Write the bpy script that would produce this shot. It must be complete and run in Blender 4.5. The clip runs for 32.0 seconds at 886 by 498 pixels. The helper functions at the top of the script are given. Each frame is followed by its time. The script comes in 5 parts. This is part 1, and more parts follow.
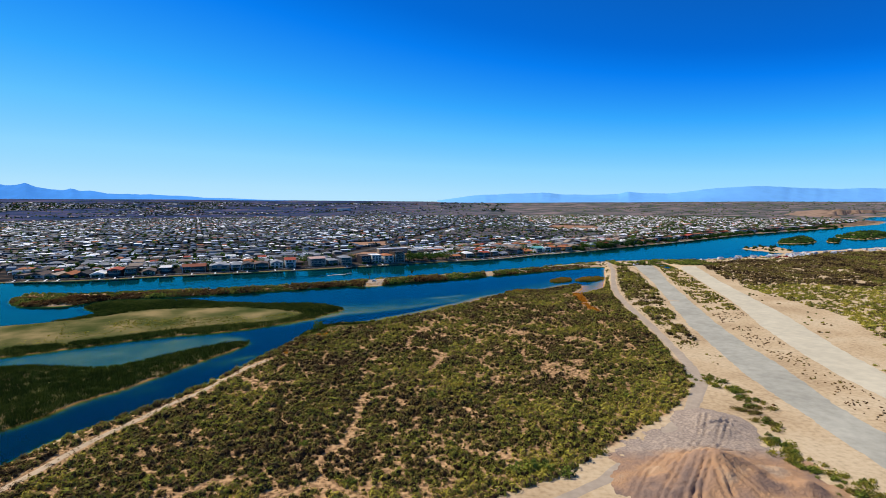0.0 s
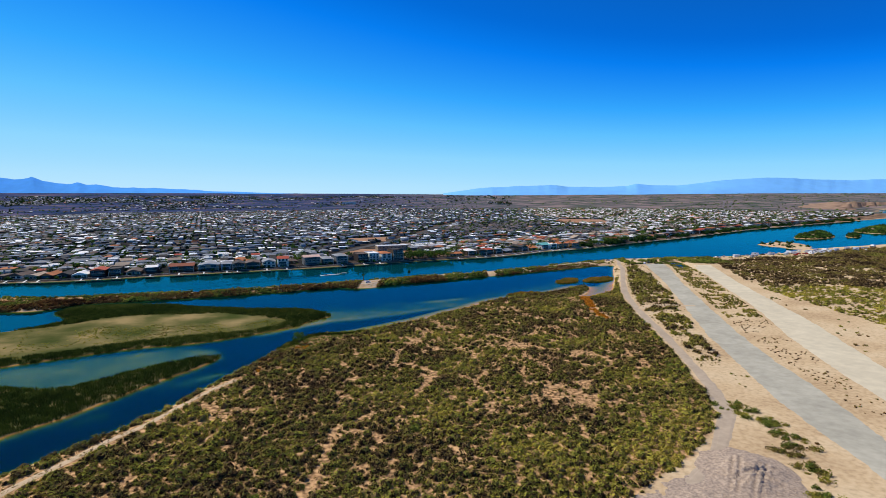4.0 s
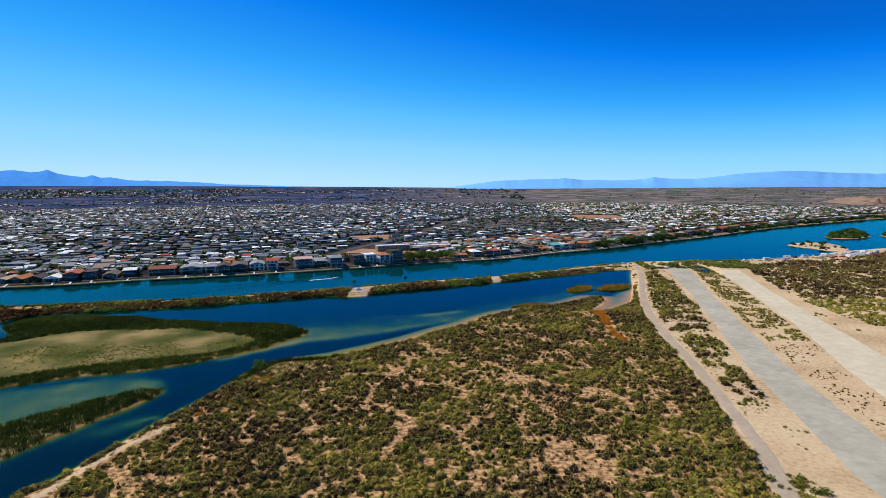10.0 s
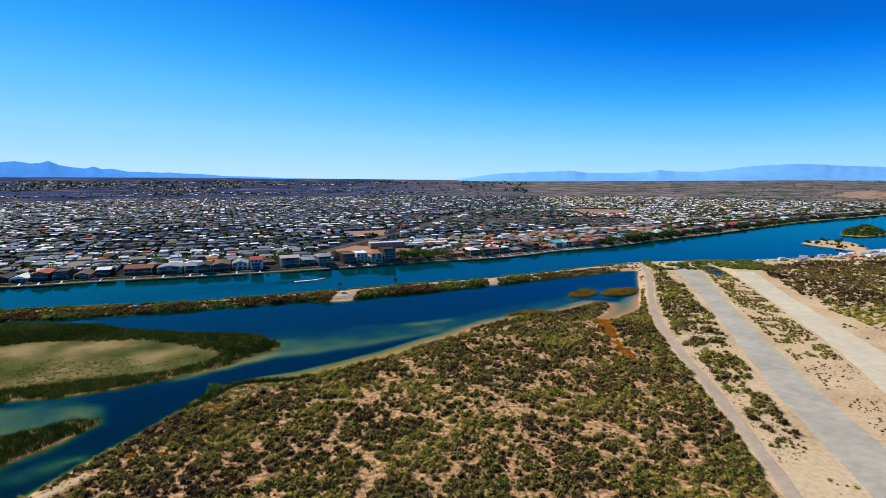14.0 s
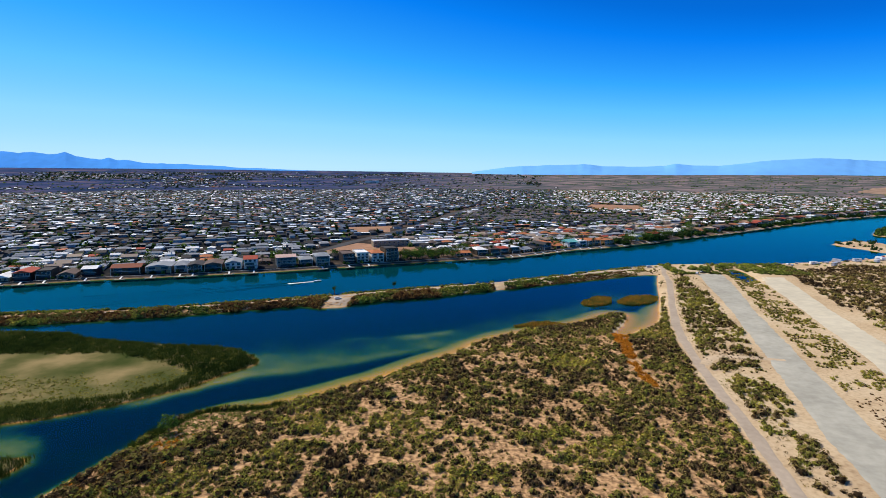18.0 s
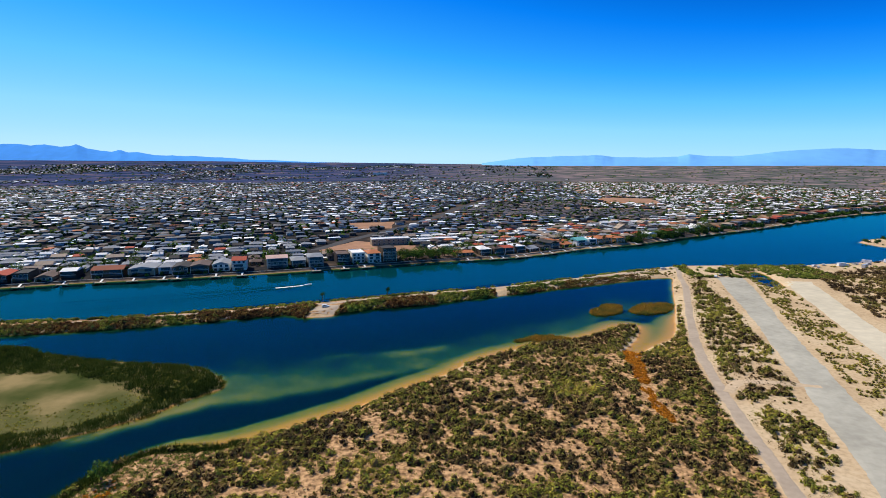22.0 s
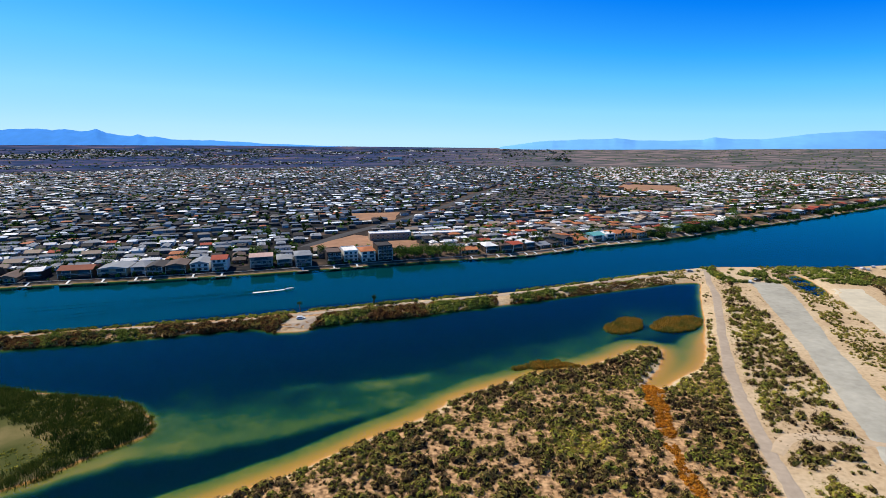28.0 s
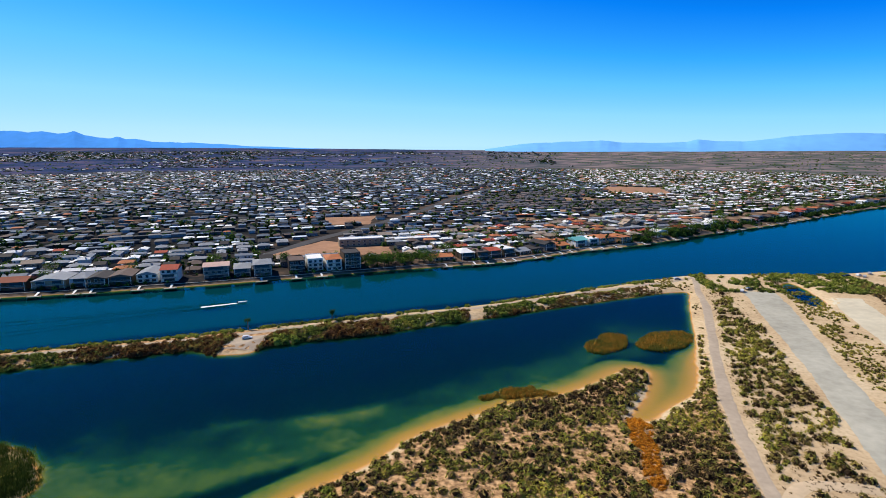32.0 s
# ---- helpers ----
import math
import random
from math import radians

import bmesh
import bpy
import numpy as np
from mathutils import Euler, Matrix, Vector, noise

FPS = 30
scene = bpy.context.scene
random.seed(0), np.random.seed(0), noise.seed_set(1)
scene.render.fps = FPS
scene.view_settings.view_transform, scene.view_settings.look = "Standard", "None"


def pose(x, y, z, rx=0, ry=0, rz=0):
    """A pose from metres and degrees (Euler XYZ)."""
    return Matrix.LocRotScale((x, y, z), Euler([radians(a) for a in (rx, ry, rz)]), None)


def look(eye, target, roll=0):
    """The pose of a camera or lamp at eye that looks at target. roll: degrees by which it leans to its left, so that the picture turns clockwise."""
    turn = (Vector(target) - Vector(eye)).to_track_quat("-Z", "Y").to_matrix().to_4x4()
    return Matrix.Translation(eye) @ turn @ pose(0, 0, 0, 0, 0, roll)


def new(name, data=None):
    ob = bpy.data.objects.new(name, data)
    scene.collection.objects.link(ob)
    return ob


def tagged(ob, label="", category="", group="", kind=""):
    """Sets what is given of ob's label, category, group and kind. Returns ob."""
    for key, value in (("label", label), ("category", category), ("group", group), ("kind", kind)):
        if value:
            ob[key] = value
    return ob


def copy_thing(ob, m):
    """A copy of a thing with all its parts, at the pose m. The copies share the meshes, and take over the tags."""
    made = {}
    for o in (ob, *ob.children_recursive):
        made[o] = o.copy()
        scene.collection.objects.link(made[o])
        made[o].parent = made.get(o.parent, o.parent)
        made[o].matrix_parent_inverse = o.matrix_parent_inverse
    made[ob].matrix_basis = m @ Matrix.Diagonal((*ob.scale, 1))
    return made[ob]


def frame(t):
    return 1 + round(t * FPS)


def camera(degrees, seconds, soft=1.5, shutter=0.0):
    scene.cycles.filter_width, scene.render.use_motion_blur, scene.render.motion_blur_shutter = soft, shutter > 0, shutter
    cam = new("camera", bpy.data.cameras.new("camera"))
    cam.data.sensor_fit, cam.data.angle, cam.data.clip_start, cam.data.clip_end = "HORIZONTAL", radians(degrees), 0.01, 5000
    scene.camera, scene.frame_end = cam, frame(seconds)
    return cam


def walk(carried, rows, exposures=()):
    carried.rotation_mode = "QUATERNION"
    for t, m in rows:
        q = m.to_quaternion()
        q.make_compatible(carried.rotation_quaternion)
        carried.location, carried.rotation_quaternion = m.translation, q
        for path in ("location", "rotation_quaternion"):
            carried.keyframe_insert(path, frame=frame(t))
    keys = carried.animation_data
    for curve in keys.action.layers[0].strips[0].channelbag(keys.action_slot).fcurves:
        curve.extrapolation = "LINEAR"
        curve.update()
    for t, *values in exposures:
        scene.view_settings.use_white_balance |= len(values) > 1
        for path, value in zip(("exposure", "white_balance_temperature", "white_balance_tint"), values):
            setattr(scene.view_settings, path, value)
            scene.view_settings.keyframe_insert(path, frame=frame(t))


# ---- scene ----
cam = camera(78.15, 32.0, soft=0.75)
walk(cam, [
    (0, pose(0.02, 0.01, 75.00, 84.746, 0.283, 0.000)),
    (1, pose(2.02, 7.25, 75.73, 84.522, 0.390, 0.060)),
    (2, pose(3.65, 14.80, 76.55, 84.311, 0.381, 0.350)),
    (3, pose(5.62, 22.09, 77.34, 84.229, 0.391, 0.607)),
    (3.5, pose(6.51, 25.94, 77.57, 84.088, 0.425, 0.684)),
    (5.5, pose(10.26, 40.99, 78.89, 83.818, 0.526, 0.978)),
    (6, pose(11.13, 44.97, 79.38, 83.857, 0.497, 1.173)),
    (7, pose(12.89, 53.14, 80.26, 83.523, 0.495, 1.259)),
    (8, pose(14.71, 61.00, 80.82, 83.377, 0.395, 1.447)),
    (9, pose(16.48, 67.93, 81.12, 83.390, 0.393, 1.773)),
    (10, pose(18.28, 75.39, 81.71, 83.225, 0.401, 2.176)),
    (11, pose(20.11, 83.42, 82.39, 82.995, 0.390, 2.260)),
    (12, pose(21.58, 91.38, 82.82, 82.788, 0.280, 2.316)),
    (13, pose(22.99, 99.32, 83.27, 82.670, 0.258, 2.274)),
    (14, pose(25.00, 107.51, 83.96, 82.407, 0.254, 2.543)),
    (14.5, pose(25.98, 111.56, 84.39, 82.323, 0.248, 2.661)),
    (16.5, pose(28.80, 127.33, 85.57, 81.971, 0.162, 3.382)),
    (17, pose(29.60, 131.31, 85.80, 81.868, -0.005, 3.597)),
    (18, pose(31.06, 138.91, 86.58, 81.633, -0.040, 3.998)),
    (19, pose(32.79, 146.04, 87.44, 81.397, 0.155, 4.047)),
    (20, pose(34.60, 153.63, 88.13, 81.225, 0.097, 4.518)),
    (21, pose(36.49, 161.38, 88.99, 80.965, 0.124, 4.776)),
    (22, pose(38.04, 168.77, 90.11, 80.703, 0.117, 5.121)),
    (23, pose(39.65, 176.35, 91.41, 80.348, 0.127, 5.390)),
    (24, pose(41.13, 183.65, 92.41, 80.064, 0.128, 5.703)),
    (25, pose(42.75, 191.43, 92.94, 79.757, 0.210, 6.299)),
    (25.5, pose(43.82, 195.30, 93.09, 79.598, 0.194, 6.441)),
    (27.5, pose(47.25, 210.99, 93.79, 79.155, 0.257, 6.941)),
    (28, pose(48.23, 215.03, 93.82, 79.014, 0.242, 7.071)),
    (29, pose(49.96, 223.25, 94.09, 78.723, 0.235, 7.320)),
    (30, pose(51.92, 230.60, 93.27, 78.774, 0.252, 7.700)),
    (31, pose(54.08, 238.31, 92.69, 79.004, 0.259, 7.542)),
    (32, pose(55.81, 245.88, 91.79, 79.258, 0.272, 5.679)),
], exposures=[(0, 0.0), (10, 0.0), (18, 0.06), (25, 0.11), (32, 0.11)])

# ---- sky and sun ----
SUN_FROM = Vector((-0.80, 0.60, 0.95)).normalized()
world = bpy.data.worlds.new("sky")
scene.world = world
world.use_nodes = True
wn, wl = world.node_tree.nodes, world.node_tree.links
sky = wn.new("ShaderNodeTexSky")
sky.sky_type, sky.sun_disc = "NISHITA", False
sky.sun_elevation = math.asin(SUN_FROM.z)
sky.sun_rotation = math.atan2(SUN_FROM.x, SUN_FROM.y)
sky.altitude, sky.air_density, sky.dust_density, sky.ozone_density = 300, 0.9, 0.0, 6.0
split = wn.new("ShaderNodeSeparateColor")
tenth = wn.new("ShaderNodeMath")
tenth.operation = "MULTIPLY"
tenth.inputs[1].default_value = 0.1
deep = wn.new("ShaderNodeValToRGB")
for e in range(6):
    deep.color_ramp.elements.new(0.5)
for e, (p, c) in zip(deep.color_ramp.elements, [(0.05, (0.006, 0.05, 0.20)), (0.143, (0.001, 0.145, 0.68)), (0.165, (0.002, 0.21, 0.88)), (0.226, (0.035, 0.385, 0.99)),
                                                (0.293, (0.115, 0.53, 1.0)), (0.436, (0.27, 0.67, 1.0)), (0.70, (0.43, 0.76, 1.0)), (1.0, (0.55, 0.82, 1.0))]):
    e.position, e.color = p, (*c, 1)
bright = wn.new("ShaderNodeVectorMath")
bright.operation = "SCALE"
bright.inputs["Scale"].default_value = 8.0
wl.new(sky.outputs[0], split.inputs[0])
wl.new(split.outputs[0], tenth.inputs[0])
wl.new(tenth.outputs[0], deep.inputs[0])
wl.new(deep.outputs[0], bright.inputs[0])
wl.new(bright.outputs[0], wn["Background"].inputs["Color"])
wn["Background"].inputs["Strength"].default_value = 0.125
sun = new("sun", bpy.data.lights.new("sun", "SUN"))
sun.data.energy, sun.data.angle, sun.data.color = 5.0, radians(0.55), (1.0, 0.925, 0.77)
sun.matrix_world = look((0, 0, 500), Vector((0, 0, 500)) - SUN_FROM)


# ---- materials ----
def material(name, color, rough=0.85, vary=0.25, scale=0.5, bump=0.0, metal=0.0, spec=0.08):
    """Diffuse surface with two scales of variation; scale is in features a metre."""
    m = bpy.data.materials.new(name)
    m.use_nodes = True
    n, l = m.node_tree.nodes, m.node_tree.links
    b = n["Principled BSDF"]
    b.inputs["Roughness"].default_value = rough
    b.inputs["Metallic"].default_value = metal
    b.inputs["Specular IOR Level"].default_value = spec
    co = n.new("ShaderNodeTexCoord")
    mix = []
    for s, d in ((scale, 5.0), (scale * 0.11, 3.0)):
        t = n.new("ShaderNodeTexNoise")
        t.inputs["Scale"].default_value, t.inputs["Detail"].default_value = s, d
        l.new(co.outputs["Object"], t.inputs["Vector"])
        mix.append(t)
    add = n.new("ShaderNodeMath")
    add.operation = "ADD"
    l.new(mix[0].outputs["Fac"], add.inputs[0])
    l.new(mix[1].outputs["Fac"], add.inputs[1])
    ramp = n.new("ShaderNodeMapRange")
    ramp.inputs[1].default_value, ramp.inputs[2].default_value = 0.6, 1.4
    ramp.inputs[3].default_value, ramp.inputs[4].default_value = 1 - vary, 1 + vary
    l.new(add.outputs[0], ramp.inputs[0])
    sc = n.new("ShaderNodeVectorMath")
    sc.operation = "SCALE"
    sc.inputs[0].default_value = color
    l.new(ramp.outputs[0], sc.inputs["Scale"])
    l.new(sc.outputs[0], b.inputs["Base Color"])
    if bump:
        bp = n.new("ShaderNodeBump")
        bp.inputs["Strength"].default_value, bp.inputs["Distance"].default_value = 0.6, bump
        l.new(mix[0].outputs["Fac"], bp.inputs["Height"])
        l.new(bp.outputs[0], b.inputs["Normal"])
    return m


def ramp_node(n, stops, mode="LINEAR"):
    r = n.new("ShaderNodeValToRGB")
    r.color_ramp.interpolation = mode
    el = r.color_ramp.elements
    while len(el) < len(stops):
        el.new(0.5)
    for e, (p, c) in zip(el, stops):
        e.position, e.color = p, (*c, 1)
    return r


def island_material(name, stops, mode="CONSTANT", rough=0.8, spec=0.12):
    """One colour a loose piece, picked from the stops."""
    m = bpy.data.materials.new(name)
    m.use_nodes = True
    n, l = m.node_tree.nodes, m.node_tree.links
    g = n.new("ShaderNodeNewGeometry")
    r = ramp_node(n, stops, mode)
    l.new(g.outputs["Random Per Island"], r.inputs[0])
    t = n.new("ShaderNodeTexNoise")
    t.inputs["Scale"].default_value = 0.3
    co = n.new("ShaderNodeTexCoord")
    l.new(co.outputs["Object"], t.inputs["Vector"])
    k = n.new("ShaderNodeMapRange")
    k.inputs[3].default_value, k.inputs[4].default_value = 0.7, 1.3
    l.new(t.outputs["Fac"], k.inputs[0])
    sc = n.new("ShaderNodeVectorMath")
    sc.operation = "SCALE"
    l.new(r.outputs[0], sc.inputs[0])
    l.new(k.outputs[0], sc.inputs["Scale"])
    b = n["Principled BSDF"]
    l.new(sc.outputs[0], b.inputs["Base Color"])
    b.inputs["Roughness"].default_value, b.inputs["Specular IOR Level"].default_value = rough, spec
    return m


def foliage_material(name, stops, patch=0.02):
    """Leaf colour: a tone for each plant, nudged leaf by leaf, with broad patches."""
    m = bpy.data.materials.new(name)
    m.use_nodes = True
    n, l = m.node_tree.nodes, m.node_tree.links
    a = n.new("ShaderNodeAttribute")
    a.attribute_name = "tone"
    g = n.new("ShaderNodeNewGeometry")
    t = n.new("ShaderNodeTexNoise")
    t.inputs["Scale"].default_value, t.inputs["Detail"].default_value = patch, 3
    l.new(g.outputs["Position"], t.inputs["Vector"])
    s1, s2 = n.new("ShaderNodeMath"), n.new("ShaderNodeMath")
    s1.operation = s2.operation = "MULTIPLY_ADD"
    s1.inputs[1].default_value, s1.inputs[2].default_value = 1.7, -0.9
    l.new(t.outputs["Fac"], s1.inputs[0])
    s2.inputs[1].default_value = 0.18
    l.new(g.outputs["Random Per Island"], s2.inputs[0])
    l.new(s1.outputs[0], s2.inputs[2])
    ad = n.new("ShaderNodeMath")
    l.new(a.outputs["Fac"], ad.inputs[0])
    l.new(s2.outputs[0], ad.inputs[1])
    r = ramp_node(n, stops)
    l.new(ad.outputs[0], r.inputs[0])
    n.remove(n["Principled BSDF"])
    dif, tr, mx = n.new("ShaderNodeBsdfDiffuse"), n.new("ShaderNodeBsdfTranslucent"), n.new("ShaderNodeMixShader")
    mx.inputs[0].default_value = 0.2
    for sh, k in ((dif, 1), (tr, 2)):
        l.new(r.outputs[0], sh.inputs["Color"])
        l.new(sh.outputs[0], mx.inputs[k])
    l.new(mx.outputs[0], n["Material Output"].inputs["Surface"])
    return m


def ground_material():
    """Dry sand and soil above the water line; below it wet sand, then weed, then the dark bed of deep water."""
    m = bpy.data.materials.new("ground")
    m.use_nodes = True
    n, l = m.node_tree.nodes, m.node_tree.links
    g = n.new("ShaderNodeNewGeometry")

    def noise_tex(scale, detail=4.0):
        t = n.new("ShaderNodeTexNoise")
        t.inputs["Scale"].default_value, t.inputs["Detail"].default_value = scale, detail
        l.new(g.outputs["Position"], t.inputs["Vector"])
        return t

    def blend(f, a, b):
        x = n.new("ShaderNodeMix")
        x.data_type = "RGBA"
        l.new(f, x.inputs[0])
        for s, v in ((6, a), (7, b)):
            if isinstance(v, tuple):
                x.inputs[s].default_value = (*v, 1)
            else:
                l.new(v, x.inputs[s])
        return x.outputs[2]

    fine, broad = noise_tex(0.6, 6), noise_tex(0.03, 4)
    sand = ramp_node(n, [(0.30, (0.34, 0.25, 0.15)), (0.42, (0.50, 0.37, 0.22)), (0.52, (0.60, 0.455, 0.28)), (0.7, (0.68, 0.54, 0.35))])
    l.new(fine.outputs["Fac"], sand.inputs[0])
    soil = ramp_node(n, [(0.36, (0.40, 0.265, 0.15)), (0.5, (0.56, 0.40, 0.24)), (0.64, (0.64, 0.50, 0.33))])
    l.new(broad.outputs["Fac"], soil.inputs[0])
    half = n.new("ShaderNodeValue")
    half.outputs[0].default_value = 0.5
    dry = blend(half.outputs[0], sand.outputs[0], soil.outputs[0])
    zone = n.new("ShaderNodeAttribute")
    zone.attribute_name = "zone"
    loam = ramp_node(n, [(0.34, (0.16, 0.095, 0.050)), (0.47, (0.36, 0.215, 0.11)), (0.57, (0.56, 0.34, 0.17)), (0.70, (0.68, 0.44, 0.23))])
    l.new(fine.outputs["Fac"], loam.inputs[0])
    dry = blend(zone.outputs["Alpha"], dry, loam.outputs[0])
    sep = n.new("ShaderNodeSeparateColor")
    l.new(zone.outputs["Color"], sep.inputs[0])
    # Town paving and soil; shade between the houses is put into the dark stops.
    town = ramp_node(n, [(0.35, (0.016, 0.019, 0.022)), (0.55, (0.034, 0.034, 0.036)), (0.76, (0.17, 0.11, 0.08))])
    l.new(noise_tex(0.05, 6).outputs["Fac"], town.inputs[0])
    marsh = ramp_node(n, [(0.36, (0.055, 0.070, 0.020)), (0.5, (0.12, 0.115, 0.042)), (0.66, (0.29, 0.22, 0.10))])
    l.new(noise_tex(0.035, 6).outputs["Fac"], marsh.inputs[0])
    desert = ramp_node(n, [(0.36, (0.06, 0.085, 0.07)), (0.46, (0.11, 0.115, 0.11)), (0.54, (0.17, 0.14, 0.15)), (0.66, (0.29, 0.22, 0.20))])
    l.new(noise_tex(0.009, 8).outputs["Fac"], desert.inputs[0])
    tan_lots = ramp_node(n, [(0.36, (0.05, 0.042, 0.036)), (0.50, (0.17, 0.115, 0.08)), (0.66, (0.40, 0.26, 0.17))])
    l.new(noise_tex(0.04, 7).outputs["Fac"], tan_lots.inputs[0])
    xyz = n.new("ShaderNodeSeparateXYZ")
    l.new(g.outputs["Position"], xyz.inputs[0])
    eastward = n.new("ShaderNodeMapRange")
    eastward.inputs[1].default_value, eastward.inputs[2].default_value = -150, 150
    l.new(xyz.outputs[0], eastward.inputs[0])
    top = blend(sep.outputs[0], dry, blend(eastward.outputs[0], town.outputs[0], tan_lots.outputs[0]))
    top = blend(sep.outputs[1], top, marsh.outputs[0])
    sp = n.new("ShaderNodeSeparateXYZ")
    l.new(g.outputs["Position"], sp.inputs[0])
    # Western plain: distance haze painted into the ground colour as dark blue.
    hazy_plain = ramp_node(n, [(0.34, (0.022, 0.045, 0.10)), (0.48, (0.045, 0.065, 0.14)), (0.60, (0.09, 0.085, 0.15)), (0.70, (0.19, 0.14, 0.15))])
    l.new(noise_tex(0.006, 8).outputs["Fac"], hazy_plain.inputs[0])
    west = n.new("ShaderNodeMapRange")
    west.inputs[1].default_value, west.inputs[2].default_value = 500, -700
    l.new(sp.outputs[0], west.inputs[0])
    plain = blend(west.outputs[0], desert.outputs[0], hazy_plain.outputs[0])
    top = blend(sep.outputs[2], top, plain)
    weed = noise_tex(0.06, 9)
    weed.inputs["Roughness"].default_value = 0.68
    wob = n.new("ShaderNodeMath")
    wob.operation = "MULTIPLY_ADD"
    wob.inputs[1].default_value = 0.95
    l.new(weed.outputs["Fac"], wob.inputs[0])
    depth = n.new("ShaderNodeMath")
    depth.operation = "MULTIPLY_ADD"
    wob.inputs[2].default_value = -0.625
    lower = n.new("ShaderNodeMapRange")
    lower.inputs[1].default_value, lower.inputs[2].default_value = -0.09, -0.42
    l.new(sp.outputs[2], lower.inputs[0])
    speck = n.new("ShaderNodeMath")
    speck.operation = "MULTIPLY_ADD"
    speck.inputs[1].default_value = 0.3
    l.new(noise_tex(0.4, 5).outputs["Fac"], speck.inputs[0])
    l.new(wob.outputs[0], speck.inputs[2])
    l.new(speck.outputs[0], depth.inputs[0])
    l.new(lower.outputs[0], depth.inputs[1])
    l.new(sp.outputs[2], depth.inputs[2])
    mr = n.new("ShaderNodeMapRange")
    mr.inputs[1].default_value, mr.inputs[2].default_value = -1.4, 0.0
    l.new(depth.outputs[0], mr.inputs[0])
    bed = ramp_node(n, [(0.0, (0.0010, 0.050, 0.062)), (0.07, (0.0007, 0.012, 0.019)), (0.42, (0.0008, 0.018, 0.022)), (0.66, (0.011, 0.070, 0.030)),
                        (0.80, (0.065, 0.13, 0.032)), (0.895, (0.20, 0.20, 0.045)), (0.955, (0.46, 0.26, 0.055)), (1.0, (0.60, 0.29, 0.085))])
    l.new(mr.outputs[0], bed.inputs[0])
    wet = n.new("ShaderNodeMapRange")
    wet.inputs[1].default_value, wet.inputs[2].default_value = 0.0, 0.14
    l.new(sp.outputs[2], wet.inputs[0])
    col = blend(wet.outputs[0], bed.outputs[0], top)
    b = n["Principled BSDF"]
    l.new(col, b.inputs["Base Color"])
    b.inputs["Roughness"].default_value, b.inputs["Specular IOR Level"].default_value = 1.0, 0.0
    bp = n.new("ShaderNodeBump")
    bp.inputs["Strength"].default_value, bp.inputs["Distance"].default_value = 0.5, 0.25
    l.new(fine.outputs["Fac"], bp.inputs["Height"])
    l.new(bp.outputs[0], b.inputs["Normal"])
    return m


def water_material():
    m = bpy.data.materials.new("water")
    m.use_nodes = True
    n, l = m.node_tree.nodes, m.node_tree.links
    n.remove(n["Principled BSDF"])
    clear, gloss, mix, fr = (n.new("ShaderNode" + s) for s in ("BsdfTransparent", "BsdfGlossy", "MixShader", "Fresnel"))
    clear.inputs[0].default_value = (0.93, 0.96, 0.97, 1)
    gloss.inputs["Roughness"].default_value = 0.06
    gloss.inputs["Color"].default_value = (0.03, 0.50, 0.66, 1)
    fr.inputs["IOR"].default_value = 1.21
    g = n.new("ShaderNodeNewGeometry")
    hs = []
    for s, stretch in ((0.5, 1.0), (0.07, 1.0)):
        t = n.new("ShaderNodeTexNoise")
        t.inputs["Scale"].default_value, t.inputs["Detail"].default_value = s, 3
        l.new(g.outputs["Position"], t.inputs["Vector"])
        hs.append(t)
    ad = n.new("ShaderNodeMath")
    ad.operation = "MULTIPLY_ADD"
    ad.inputs[1].default_value = 3.0
    l.new(hs[1].outputs["Fac"], ad.inputs[0])
    l.new(hs[0].outputs["Fac"], ad.inputs[2])
    bp = n.new("ShaderNodeBump")
    bp.inputs["Strength"].default_value, bp.inputs["Distance"].default_value = 0.10, 0.3
    l.new(ad.outputs[0], bp.inputs["Height"])
    for s in (gloss, fr):
        l.new(bp.outputs[0], s.inputs["Normal"])
    l.new(fr.outputs[0], mix.inputs[0])
    l.new(clear.outputs[0], mix.inputs[1])
    l.new(gloss.outputs[0], mix.inputs[2])
    l.new(mix.outputs[0], n["Material Output"].inputs["Surface"])
    return m


